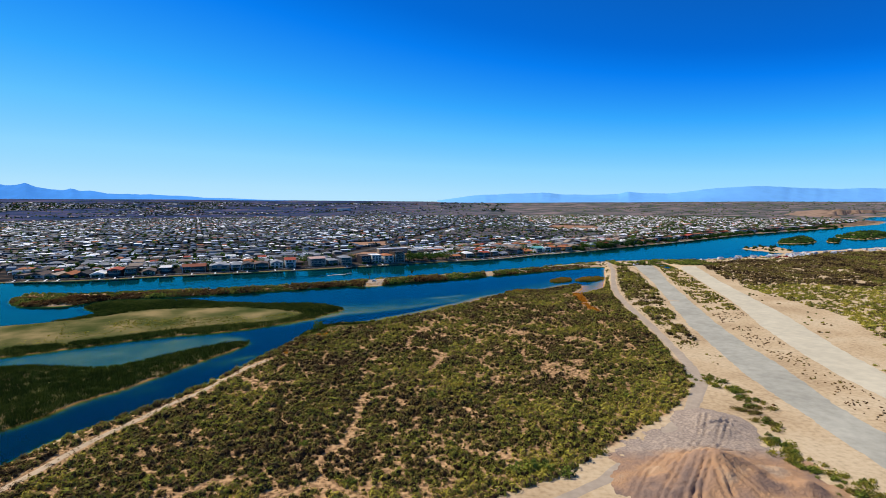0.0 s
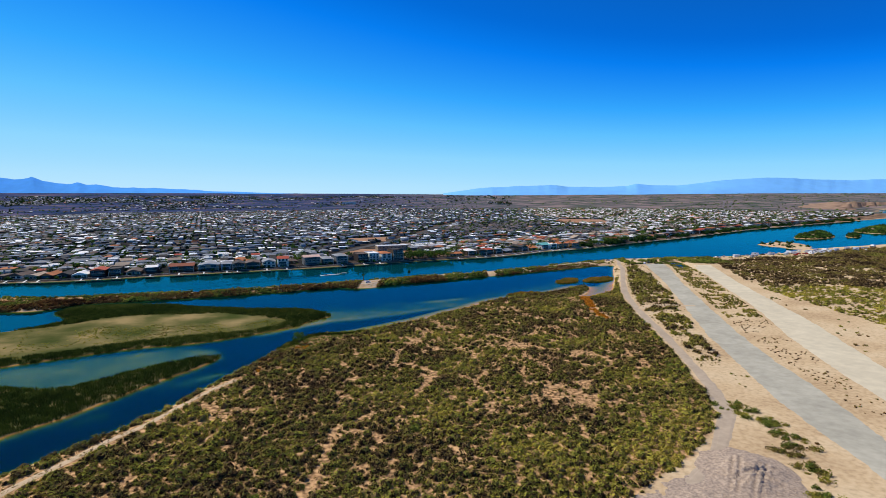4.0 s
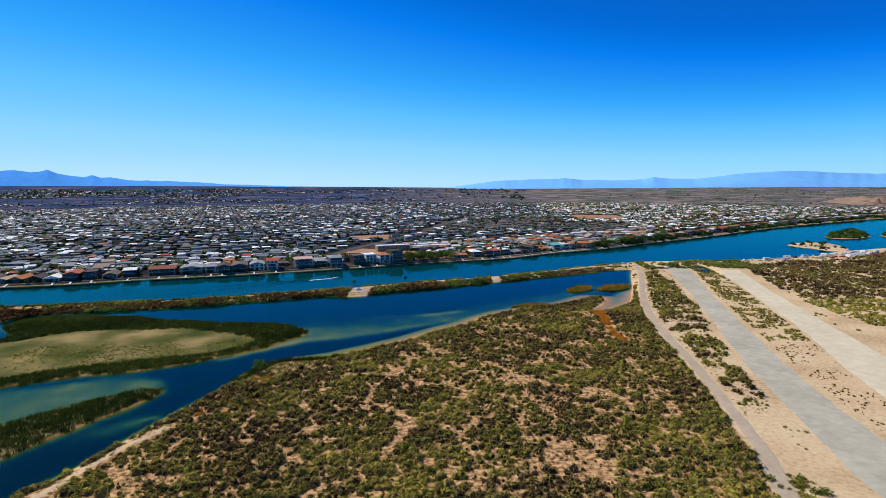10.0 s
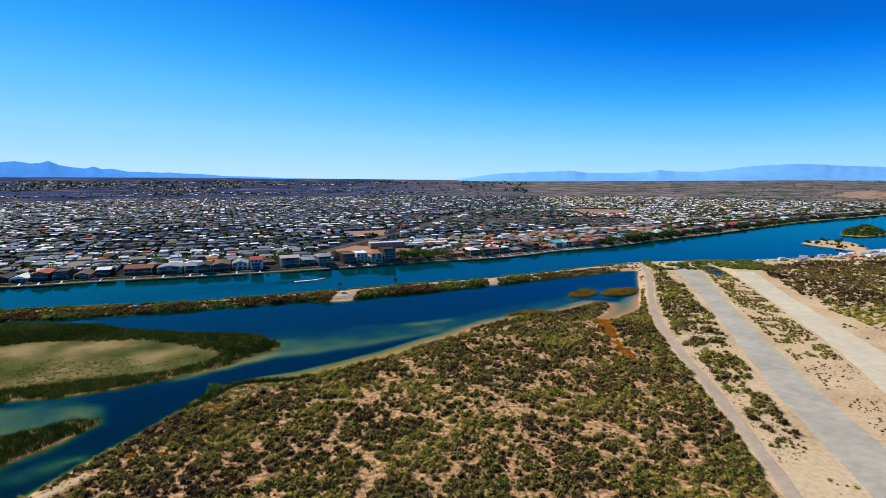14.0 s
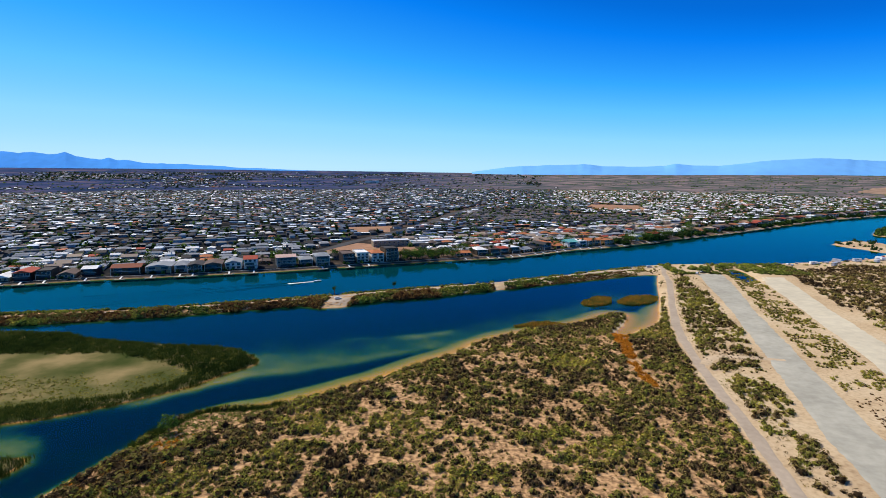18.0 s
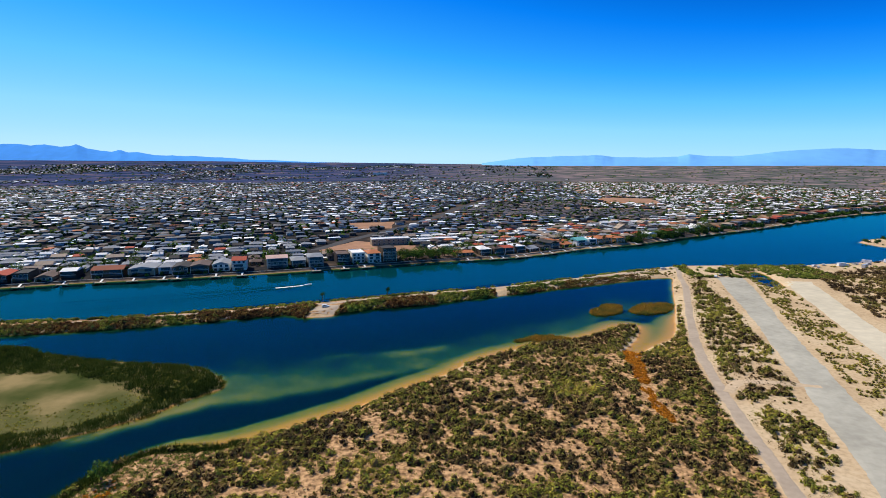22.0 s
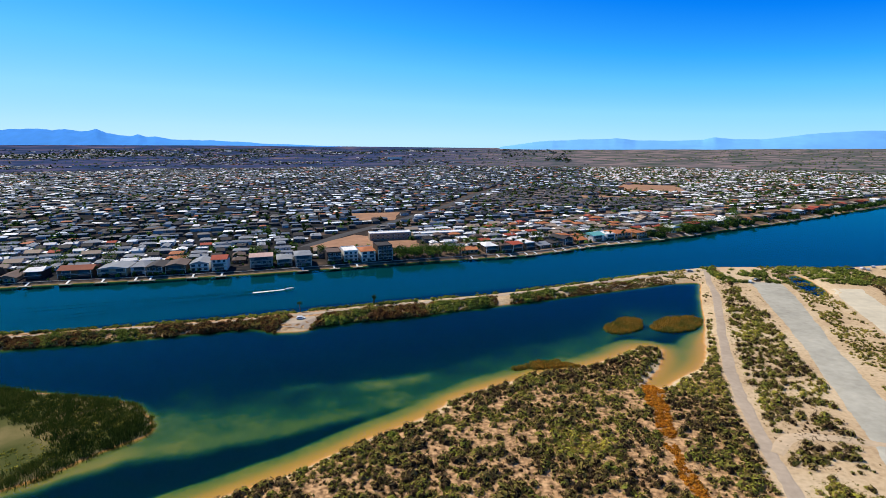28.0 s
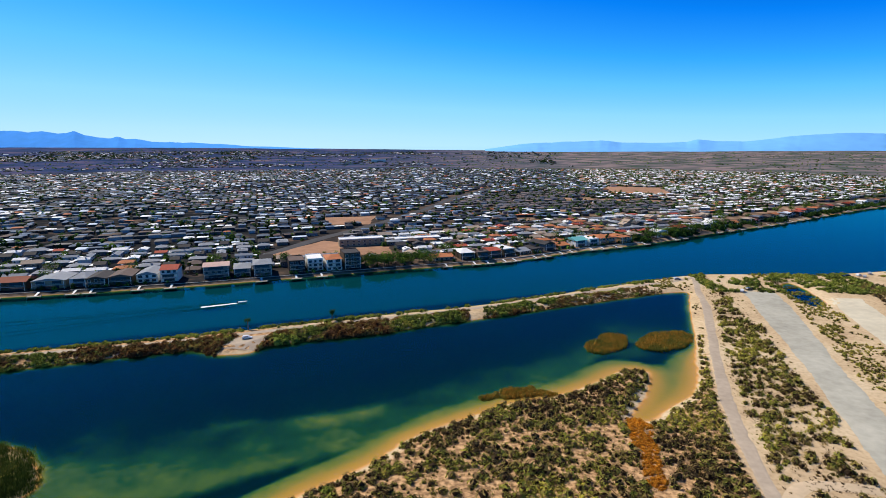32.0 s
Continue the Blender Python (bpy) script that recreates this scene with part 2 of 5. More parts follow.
def earth_material():
    """Freshly dug earth: orange and grey-brown patches, clods and stones."""
    m = bpy.data.materials.new("churned_earth")
    m.use_nodes = True
    n, l = m.node_tree.nodes, m.node_tree.links
    g = n.new("ShaderNodeNewGeometry")

    def noise_tex(scale, detail):
        t = n.new("ShaderNodeTexNoise")
        t.inputs["Scale"].default_value, t.inputs["Detail"].default_value = scale, detail
        l.new(g.outputs["Position"], t.inputs["Vector"])
        return t

    patch, clod = noise_tex(0.09, 6), noise_tex(1.3, 7)
    r = ramp_node(n, [(0.36, (0.24, 0.165, 0.13)), (0.47, (0.37, 0.23, 0.15)), (0.57, (0.46, 0.27, 0.15)), (0.70, (0.53, 0.37, 0.24))])
    l.new(patch.outputs["Fac"], r.inputs[0])
    b = n["Principled BSDF"]
    load = n.new("ShaderNodeAttribute")
    load.attribute_name = "grey"
    stone = ramp_node(n, [(0.38, (0.30, 0.235, 0.19)), (0.62, (0.46, 0.36, 0.28))])
    l.new(clod.outputs["Fac"], stone.inputs[0])
    mx = n.new("ShaderNodeMix")
    mx.data_type = "RGBA"
    l.new(load.outputs["Fac"], mx.inputs[0])
    l.new(r.outputs[0], mx.inputs[6])
    l.new(stone.outputs[0], mx.inputs[7])
    l.new(mx.outputs[2], b.inputs["Base Color"])
    b.inputs["Roughness"].default_value, b.inputs["Specular IOR Level"].default_value = 1.0, 0.0
    bp = n.new("ShaderNodeBump")
    bp.inputs["Strength"].default_value, bp.inputs["Distance"].default_value = 0.8, 0.45
    l.new(clod.outputs["Fac"], bp.inputs["Height"])
    l.new(bp.outputs[0], b.inputs["Normal"])
    return m


M = {
    "ground": ground_material(),
    "water": water_material(),
    "gravel": material("gravel_road", (0.43, 0.345, 0.26), 0.95, 0.18, 0.5, 0.03),
    "asphalt": material("worn_asphalt", (0.425, 0.40, 0.325), 0.9, 0.24, 0.3),
    "pale": material("pale_hardpan", (0.60, 0.53, 0.39), 0.95, 0.16, 0.25),
    "sand": material("loose_sand", (0.54, 0.41, 0.27), 0.95, 0.18, 0.5, 0.06),
    "earth": earth_material(),
    "soil": material("lot_soil", (0.36, 0.20, 0.12), 0.95, 0.3, 0.15, 0.1),
    "street": material("town_street", (0.07, 0.068, 0.07), 0.9, 0.2, 0.2),
    # Distance haze is put into the colour of both ranges as blue.
    "mountain": material("haze_blue_mountain", (0.10, 0.38, 0.92), 1.0, 0.12, 0.012, 0, 0, 0.0),
    "mountain_pale": material("haze_pale_mountain", (0.20, 0.52, 0.98), 1.0, 0.10, 0.012, 0, 0, 0.0),
    "cliff": material("desert_cliff", (0.30, 0.20, 0.14), 0.95, 0.35, 0.06, 1.0),
    # The near-black 0.0 stop serves the bush cores as painted inner shade.
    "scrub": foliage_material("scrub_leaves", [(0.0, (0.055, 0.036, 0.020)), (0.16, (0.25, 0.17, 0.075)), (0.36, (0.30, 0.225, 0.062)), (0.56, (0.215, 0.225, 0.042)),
                                               (0.8, (0.34, 0.32, 0.05)), (1.0, (0.50, 0.42, 0.07))], 0.03),
    "green": foliage_material("green_leaves", [(0.0, (0.035, 0.04, 0.015)), (0.15, (0.09, 0.11, 0.03)), (0.5, (0.18, 0.23, 0.04)), (1.0, (0.34, 0.36, 0.06))]),
    "grove": foliage_material("grove_leaves", [(0.0, (0.022, 0.042, 0.014)), (0.5, (0.06, 0.115, 0.022)), (1.0, (0.21, 0.32, 0.05))]),
    "rust": foliage_material("rust_leaves", [(0.0, (0.06, 0.03, 0.015)), (0.15, (0.15, 0.07, 0.03)), (0.45, (0.26, 0.13, 0.045)), (0.75, (0.24, 0.18, 0.05)), (1.0, (0.19, 0.23, 0.05))]),
    "orange": foliage_material("orange_leaves", [(0.0, (0.42, 0.17, 0.02)), (1.0, (0.75, 0.31, 0.03))]),
    "reed": foliage_material("reed_blades", [(0.0, (0.026, 0.044, 0.011)), (0.5, (0.060, 0.092, 0.016)), (1.0, (0.15, 0.165, 0.035))]),
    "cane": foliage_material("brown_cane", [(0.0, (0.13, 0.14, 0.03)), (0.35, (0.26, 0.22, 0.04)), (0.6, (0.42, 0.22, 0.035)), (1.0, (0.55, 0.28, 0.045))], 0.12),
    "bark": material("bark", (0.16, 0.11, 0.08), 0.9, 0.3, 2.0),
    # Roof greys and the first white are tinted blue as painted distance haze.
    "roofs": island_material("town_roofs", [(0.0, (0.62, 0.70, 0.80)), (0.08, (0.09, 0.12, 0.17)), (0.27, (0.17, 0.16, 0.16)), (0.37, (0.026, 0.030, 0.042)),
                                            (0.62, (0.88, 0.88, 0.88)), (0.70, (0.10, 0.065, 0.055)), (0.79, (0.12, 0.17, 0.26)), (0.955, (0.40, 0.13, 0.06))]),
    "pale_roofs": island_material("east_town_roofs", [(0.0, (0.80, 0.82, 0.84)), (0.28, (0.16, 0.16, 0.17)), (0.40, (0.40, 0.33, 0.27)), (0.55, (0.05, 0.05, 0.055)),
                                                      (0.66, (0.88, 0.88, 0.88)), (0.82, (0.17, 0.10, 0.075)), (0.92, (0.50, 0.20, 0.09))]),
    "tract_roofs": island_material("tract_roofs", [(0.0, (0.10, 0.10, 0.115)), (0.35, (0.15, 0.13, 0.13)), (0.6, (0.075, 0.075, 0.09)), (0.85, (0.20, 0.15, 0.13))]),
    "walls": island_material("town_walls", [(0.0, (0.10, 0.095, 0.10)), (0.35, (0.22, 0.22, 0.24)), (0.55, (0.07, 0.058, 0.055)), (0.85, (0.46, 0.46, 0.48))]),
    "glass": material("window_glass", (0.03, 0.05, 0.07), 0.08, 0.1, 0.3, 0, 0, 0.8),
    "frame": material("white_frame", (0.75, 0.74, 0.71), 0.5, 0.08, 1.0),
    "rail": material("balcony_rail", (0.42, 0.41, 0.40), 0.5, 0.1, 1.0),
    "concrete": material("concrete", (0.42, 0.39, 0.35), 0.9, 0.2, 0.5, 0.01),
    "timber": material("grey_timber", (0.36, 0.31, 0.26), 0.85, 0.25, 1.5),
    "rubber": material("tyre_rubber", (0.02, 0.02, 0.02), 0.9, 0.2, 2.0),
    "foam": material("white_foam", (0.85, 0.88, 0.90), 0.6, 0.1, 0.5),
    "hull": material("white_hull", (0.80, 0.80, 0.80), 0.3, 0.05, 1.0),
}
WALL = {k: material(k + "_stucco", c, 0.9, 0.12, 0.6, 0.01) for k, c in {
    "white": (0.68, 0.67, 0.65), "tan": (0.30, 0.24, 0.17), "brown": (0.09, 0.065, 0.045), "dark": (0.04, 0.03, 0.03), "grey": (0.14, 0.15, 0.16),
    "blue": (0.32, 0.42, 0.50), "ochre": (0.42, 0.22, 0.09), "pink": (0.45, 0.30, 0.24)}.items()}
ROOF = {k: material(k + "_roof", c, 0.8, 0.2, 0.8, 0.03) for k, c in {
    "white": (0.80, 0.79, 0.77), "grey": (0.27, 0.285, 0.31), "brown": (0.14, 0.10, 0.085), "redbrown": (0.27, 0.085, 0.05), "tile": (0.46, 0.17, 0.075),
    "pink": (0.62, 0.42, 0.36), "dark": (0.06, 0.055, 0.055), "teal": (0.16, 0.47, 0.46), "red": (0.42, 0.09, 0.055), "tan": (0.42, 0.32, 0.24)}.items()}
PAINT = {k: material(k + "_car_paint", c, 0.25, 0.03, 0.5, 0, 0.0, 0.6) for k, c in {
    "white": (0.80, 0.80, 0.80), "silver": (0.45, 0.46, 0.48), "black": (0.02, 0.02, 0.025), "red": (0.35, 0.03, 0.02), "blue": (0.04, 0.09, 0.25)}.items()}


# ---- mesh helpers ----
class Piece:
    """Collects vertices and faces for one mesh."""

    def __init__(self):
        self.v, self.f = [], []

    def add(self, verts, faces, m=None):
        k = len(self.v)
        self.v += [tuple(m @ Vector(p)) for p in verts] if m else verts
        self.f += [tuple(k + i for i in f) for f in faces]
        return self

    def box(self, x0, y0, z0, x1, y1, z1, m=None):
        return self.add([(x0, y0, z0), (x1, y0, z0), (x1, y1, z0), (x0, y1, z0), (x0, y0, z1), (x1, y0, z1), (x1, y1, z1), (x0, y1, z1)],
                        [(3, 2, 1, 0), (4, 5, 6, 7), (0, 1, 5, 4), (1, 2, 6, 5), (2, 3, 7, 6), (3, 0, 4, 7)], m)

    def tube(self, points, radii, sides=8):
        k = len(self.v)
        for (x, y, z), r in zip(points, radii):
            self.v += [(x + r * math.cos(a * math.tau / sides), y + r * math.sin(a * math.tau / sides), z) for a in range(sides)]
        for j in range(len(points) - 1):
            for a in range(sides):
                b = (a + 1) % sides
                self.f.append((k + j * sides + a, k + j * sides + b, k + (j + 1) * sides + b, k + (j + 1) * sides + a))
        self.f.append(tuple(k + (len(points) - 1) * sides + a for a in range(sides)))
        self.f.append(tuple(k + a for a in reversed(range(sides))))
        return self

    def mesh(self, name, mat):
        me = bpy.data.meshes.new(name)
        me.from_pydata(self.v, [], self.f)
        me.materials.append(mat)
        return me


def part(name, piece, mat, parent=None, label=""):
    ob = new(name, piece.mesh(name, mat))
    ob.parent = parent
    return tagged(ob, label)


def thing(name, label, category, group="", m=None, kind=""):
    ob = new(name)
    if m:
        ob.matrix_basis = m
    return tagged(ob, label, category, group, kind)


def soup(name, verts, mat, tone=None, corners=3):
    """A mesh of loose triangles or quads from an array of corners (n, corners, 3)."""
    v = np.ascontiguousarray(verts, dtype=np.float32).reshape(-1, 3)
    nf = len(v) // corners
    me = bpy.data.meshes.new(name)
    me.vertices.add(len(v))
    me.vertices.foreach_set("co", v.ravel())
    me.loops.add(len(v))
    me.loops.foreach_set("vertex_index", np.arange(len(v), dtype=np.int32))
    me.polygons.add(nf)
    me.polygons.foreach_set("loop_start", np.arange(0, len(v), corners, dtype=np.int32))
    if tone is not None:
        at = me.attributes.new("tone", "FLOAT", "POINT")
        at.data.foreach_set("value", np.repeat(tone, corners).astype(np.float32))
    me.update(calc_edges=True)
    me.materials.append(mat)
    return me


rng = np.random.default_rng(7)


def lattice(x, y, seed):
    h = np.sin(x * 127.1 + y * 311.7 + seed * 74.7) * 43758.5453
    return h - np.floor(h)


def smooth_noise(x, y, size, seed=0, octaves=3):
    """Value noise from 0 to 1 with features of the given size in metres."""
    total, amp, norm = 0.0, 1.0, 0.0
    for o in range(octaves):
        u, v = np.asarray(x) / size * 2 ** o, np.asarray(y) / size * 2 ** o
        i, j = np.floor(u), np.floor(v)
        a, b = u - i, v - j
        a, b = a * a * (3 - 2 * a), b * b * (3 - 2 * b)
        s = seed + o * 17
        total = total + amp * ((lattice(i, j, s) * (1 - a) + lattice(i + 1, j, s) * a) * (1 - b)
                               + (lattice(i, j + 1, s) * (1 - a) + lattice(i + 1, j + 1, s) * a) * b)
        norm += amp
        amp *= 0.5
    return total / norm


def rounded(points, steps=4):
    """A closed outline drawn smoothly through its corners."""
    p = np.array(points, float)
    out = []
    for i in range(len(p)):
        a, b, c, d = p[i - 1], p[i], p[(i + 1) % len(p)], p[(i + 2) % len(p)]
        for s in range(steps):
            t = s / steps
            out.append(0.5 * (2 * b + (c - a) * t + (2 * a - 5 * b + 4 * c - d) * t * t + (3 * b - a - 3 * c + d) * t ** 3))
    return np.array(out)


def inside(poly, x, y):
    """Signed distance to an outline, above zero inside it."""
    x, y = np.asarray(x, float), np.asarray(y, float)
    best = np.full(x.shape, 1e12)
    odd = np.zeros(x.shape, bool)
    for (ax, ay), (bx, by) in zip(poly, np.roll(poly, -1, axis=0)):
        dx, dy = bx - ax, by - ay
        t = np.clip(((x - ax) * dx + (y - ay) * dy) / (dx * dx + dy * dy + 1e-9), 0, 1)
        best = np.minimum(best, (x - ax - t * dx) ** 2 + (y - ay - t * dy) ** 2)
        cross = (ay > y) != (by > y)
        odd ^= cross & (x < ax + (y - ay) * dx / (dy if abs(dy) > 1e-9 else 1e-9))
    return np.where(odd, 1, -1) * np.sqrt(best)


def from_line(line, x, y):
    """Distance to an open line."""
    x, y = np.asarray(x, float), np.asarray(y, float)
    best = np.full(x.shape, 1e12)
    for (ax, ay), (bx, by) in zip(line[:-1], line[1:]):
        dx, dy = bx - ax, by - ay
        t = np.clip(((x - ax) * dx + (y - ay) * dy) / (dx * dx + dy * dy + 1e-9), 0, 1)
        best = np.minimum(best, (x - ax - t * dx) ** 2 + (y - ay - t * dy) ** 2)
    return np.sqrt(best)


# ---- plan of the land, in metres ----
LAGOON_SHORE = [(-160, -600), (-140, 60), (-125, 147), (-121, 166), (-110, 187), (-98, 213), (-90, 244), (-82, 277), (-75, 302), (-68, 318), (-47, 323),
                (-29, 337), (-10, 355), (5, 373), (20, 388), (30, 404), (45, 417), (63, 431), (78, 437), (93, 449), (108, 464), (118, 463),
                (112, 443), (102, 425), (108, 421), (120, 434), (131, 446), (140, 470), (149, 498), (158, 530), (168, 565), (176, 592)]
LEVEE_SHORE = [(157, 588), (141, 580), (119, 568), (84, 549), (42, 525), (22, 515), (-5, 499), (-32, 488), (-50, 479), (-55, 470), (-69, 466),
               (-82, 471), (-105, 462), (-127, 452), (-150, 442), (-194, 427), (-230, 416), (-255, 408), (-272, 385), (-307, 388), (-331, 415), (-327, 431),
               (-287, 430), (-245, 440), (-190, 452), (-143, 468), (-94, 488), (-53, 508), (-13, 527), (40, 550), (87, 577), (125, 600), (167, 626)]
RIVER_SHORE = [(198, 641), (231, 645), (277, 645), (318, 658), (403, 685), (445, 718), (522, 753), (644, 800), (1000, 960), (3000, 1900), (6000, 2600), (6000, -600)]
MAIN = rounded(LAGOON_SHORE + LEVEE_SHORE + RIVER_SHORE)
ISLAND = rounded([(-69, 368), (-85, 384), (-102, 388), (-133, 390), (-169, 396), (-193, 404), (-245, 400), (-252, 380), (-230, 357), (-246, 332),
                  (-300, 310), (-420, 260), (-420, 180), (-300, 215), (-214, 257), (-175, 283), (-152, 297), (-124, 307), (-100, 325), (-84, 341), (-76, 356)])
SPIT = rounded([(-107, 284), (-126, 270), (-140, 250), (-152, 239), (-186, 242), (-205, 240), (-300, 230), (-420, 190), (-420, 80), (-250, 120), (-170, 145),
                (-146, 172), (-136, 198), (-127, 214), (-115, 247), (-104, 273)])
CITY = rounded([(-6000, 200), (-2000, 300), (-700, 430), (-408, 499), (-357, 506), (-315, 519), (-272, 538), (-210, 559), (-168, 575), (-143, 584), (-99, 604),
                (-39, 632), (-11, 645), (28, 661), (68, 680), (97, 702), (128, 727), (155, 742), (208, 776), (282, 837), (364, 898), (436, 958),
                (557, 1062), (640, 1125), (775, 1214), (936, 1317), (1265, 1558), (2000, 2300), (6000, 4200), (9000, 9000), (-9000, 9000)])
SANDBAR = rounded([(436, 792), (455, 812), (480, 828), (502, 818), (496, 775), (480, 745), (455, 726), (443, 756)])
ISLET_A = rounded([(548, 890), (590, 950), (640, 1000), (690, 1040), (655, 965), (620, 905), (570, 872)])
ISLET_B = rounded([(730, 1015), (822, 1110), (930, 1190), (900, 1080), (800, 990), (735, 958)])
ISLET_C = rounded([(645, 915), (668, 945), (692, 972), (682, 935), (662, 908), (640, 893)])
POND = rounded([(251, 623), (253, 605), (250, 585), (247, 572), (237, 566), (236, 588), (241, 612)])
SHOAL = [(-105, 312), (-84, 336), (-66, 353), (-50, 360), (-30, 370), (-13, 383), (5, 394), (30, 409), (60, 437), (90, 462), (112, 500)]
BEACH = [(-45, 322), (-10, 354), (20, 388), (45, 417), (80, 437), (108, 466), (106, 432), (103, 423), (113, 430), (125, 445), (138, 470)]
PATH_Y = [100, 128, 137, 160, 182, 210, 233, 252, 290, 313, 345, 380, 412, 442, 491, 555, 591, 621, 632]
PATH_X = [-5, 30, 43, 65, 85, 102, 107.5, 111, 117, 120.3, 123.5, 128, 133, 140, 154, 174, 182, 190, 192]
ASPHALT_Y = [60, 160, 191, 227, 271, 316, 356, 403, 463, 569, 592]
ASPHALT_L = [116, 120, 122, 126, 134, 143, 153, 165, 181, 203, 208]
ASPHALT_R = [142, 138, 140, 147, 153, 161, 170, 181, 195, 224, 229]
PALE_Y = [60, 150, 218, 250, 290, 330, 360, 430, 500, 569, 580]
PALE_L = [150, 156, 163, 168, 177, 188, 198, 216, 232, 248, 252]
PALE_R = [168, 173, 184, 191, 202, 213, 220, 234, 250, 268, 272]


def path_x(y):
    return np.interp(y, PATH_Y, PATH_X)


def land_height(x, y):
    x, y = np.asarray(x, float), np.asarray(y, float)
    sd = inside(MAIN, x, y)
    sd = np.where(inside(POND, x, y) > -6, np.minimum(sd, -inside(POND, x, y)), sd)
    city, island, spit = inside(CITY, x, y), inside(ISLAND, x, y), inside(SPIT, x, y)
    bars = np.maximum.reduce([inside(p, x, y) for p in (SANDBAR, ISLET_A, ISLET_B, ISLET_C)])
    low = np.maximum.reduce([island, spit, bars])
    every = np.maximum.reduce([sd, city, low])
    jag = (smooth_noise(x, y, 9, 3) - 0.5) * 1.6
    d = -(every + jag)
    shelf = 1.3 + 15 * np.exp(-(from_line(BEACH, x, y) / 18) ** 2)
    z = np.where(d < shelf, -0.85 * d / shelf, -0.85 - (d - shelf) * 0.6)
    z = np.maximum(z, -4.5)
    along = np.clip((x + 69) / 180, 0, 1)
    over = y - np.interp(x, [q[0] for q in SHOAL], [q[1] for q in SHOAL]) + 3 * (smooth_noise(x, y, 12, 33) - 0.5)
    away = np.where(over < 0, -over * 7, over * 0.75) + np.maximum(-92 - x, 0) * 4
    z = np.where(d > 0, np.maximum(z, -0.40 - 1.0 * np.sqrt(along) - np.maximum(away - 3, 0) * 0.055), z)
    streak = smooth_noise((x * 0.85 + y * 0.5) / 3.2, -x * 0.5 + y * 0.85, 22, 57, 4)
    lagoon = (y < np.interp(x, [-330, 198], [395, 640])) & (d > 5) & (x > -200)
    drift = 7.5 * np.clip(streak - 0.5, 0, 0.4) * np.exp(-(np.maximum(over - 25, 0) / 38) ** 2)
    z = np.where(lagoon, np.maximum(z, -3.3 + drift), z)
    channel = inside(rounded([(-112, 287), (-126, 262), (-150, 244), (-195, 245), (-200, 256), (-160, 278), (-130, 292)]), x, y)
    z = np.where((channel > -8) & (d > 0), np.maximum(z, -0.95 + 0.12 * np.minimum(channel, 0)), z)
    z = z * 0.35
    hills = smooth_noise(x, y, 60, 5) - 0.5
    main_top = 1.5 + 0.5 * hills
    near_levee = np.clip(1 - from_line(np.array(LEVEE_SHORE), x, y) / 14, 0, 1)
    main_top = main_top + 0.8 * near_levee
    z = np.where(sd + jag > 0, np.minimum((sd + jag) * 0.3, main_top), z)
    z = np.where(low + jag > 0, np.minimum((low + jag) * 0.15, 0.55 + 0.2 * hills), z)
    z = np.where(city > 0, np.minimum(city * 0.5, 1.8 + np.clip((city - 30) / 60, 0, 1)), z)
    r = np.hypot(x - 30, y - 150)
    rise = np.clip((r - 2100) / 2800, 0, 1.05)
    bearing = np.degrees(np.arctan2(x - 30, y - 150))
    slope = np.interp(bearing, [-45, -38, -18, -5, 18, 30, 40], [84, 82, 67, 55, 43, 36, 30])
    far = slope * rise ** 1.15 + 5 * rise * (smooth_noise(x, y, 500, 9) - 0.5)
    z = np.where(city > 30, z + far, z)
    return z


def spaced(stops):
    out = []
    for (a, b, s) in stops:
        out.append(np.arange(a, b, s))
    return np.unique(np.concatenate(out))


GX = spaced([(-6000, -1000, 250), (-1000, -420, 20), (-420, 420, 2.5), (420, 1000, 10), (1000, 2000, 40), (2000, 6001, 250)])
GY = spaced([(-800, 0, 50), (0, 100, 10), (100, 700, 2.5), (700, 1000, 6), (1000, 1700, 25), (1700, 5000, 100)])


def sheet(name, xs, ys, zf, mat):
    gx, gy = np.meshgrid(xs, ys)
    z = zf(gx, gy)
    v = np.stack([gx, gy, z], -1).reshape(-1, 3)
    nx, ny = len(xs), len(ys)
    i = (np.arange(ny - 1)[:, None] * nx + np.arange(nx - 1)[None]).ravel()
    q = np.stack([i, i + 1, i + nx + 1, i + nx], -1).astype(np.int32)
    me = bpy.data.meshes.new(name)
    me.vertices.add(len(v))
    me.vertices.foreach_set("co", v.astype(np.float32).ravel())
    me.loops.add(q.size)
    me.loops.foreach_set("vertex_index", q.ravel())
    me.polygons.add(len(q))
    me.polygons.foreach_set("loop_start", np.arange(0, q.size, 4, dtype=np.int32))
    me.polygons.foreach_set("use_smooth", np.ones(len(q), bool))
    me.update(calc_edges=True)
    me.materials.append(mat)
    return me, gx, gy, z


def town_edge(x, y):
    """How far from the camera's start the town reaches."""
    return 2190 + 260 * (smooth_noise(x, y, 300, 2) - 0.5) - np.clip(x - 400, 0, 900) * 0.25


me, gx, gy, gz = sheet("ground", GX, GY, land_height, M["ground"])
city_d, isl_d = inside(CITY, gx, gy), np.maximum(inside(ISLAND, gx, gy), inside(SPIT, gx, gy))
reach = np.hypot(gx - 30, gy - 150)
edge = town_edge(gx, gy)
zone = np.zeros((gx.size, 4), np.float32)
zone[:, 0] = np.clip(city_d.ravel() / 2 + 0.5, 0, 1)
zone[:, 1] = np.clip(isl_d.ravel() / 4 + 0.5, 0, 1)
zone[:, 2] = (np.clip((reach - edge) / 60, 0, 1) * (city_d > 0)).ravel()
loam = (inside(MAIN, gx, gy) > 3) & (gx < path_x(gy) - 4 - np.clip(200 - gy, 0, 90) * 0.2) & (gy < 500) & (gx < 150)
zone[:, 3] = loam.ravel()
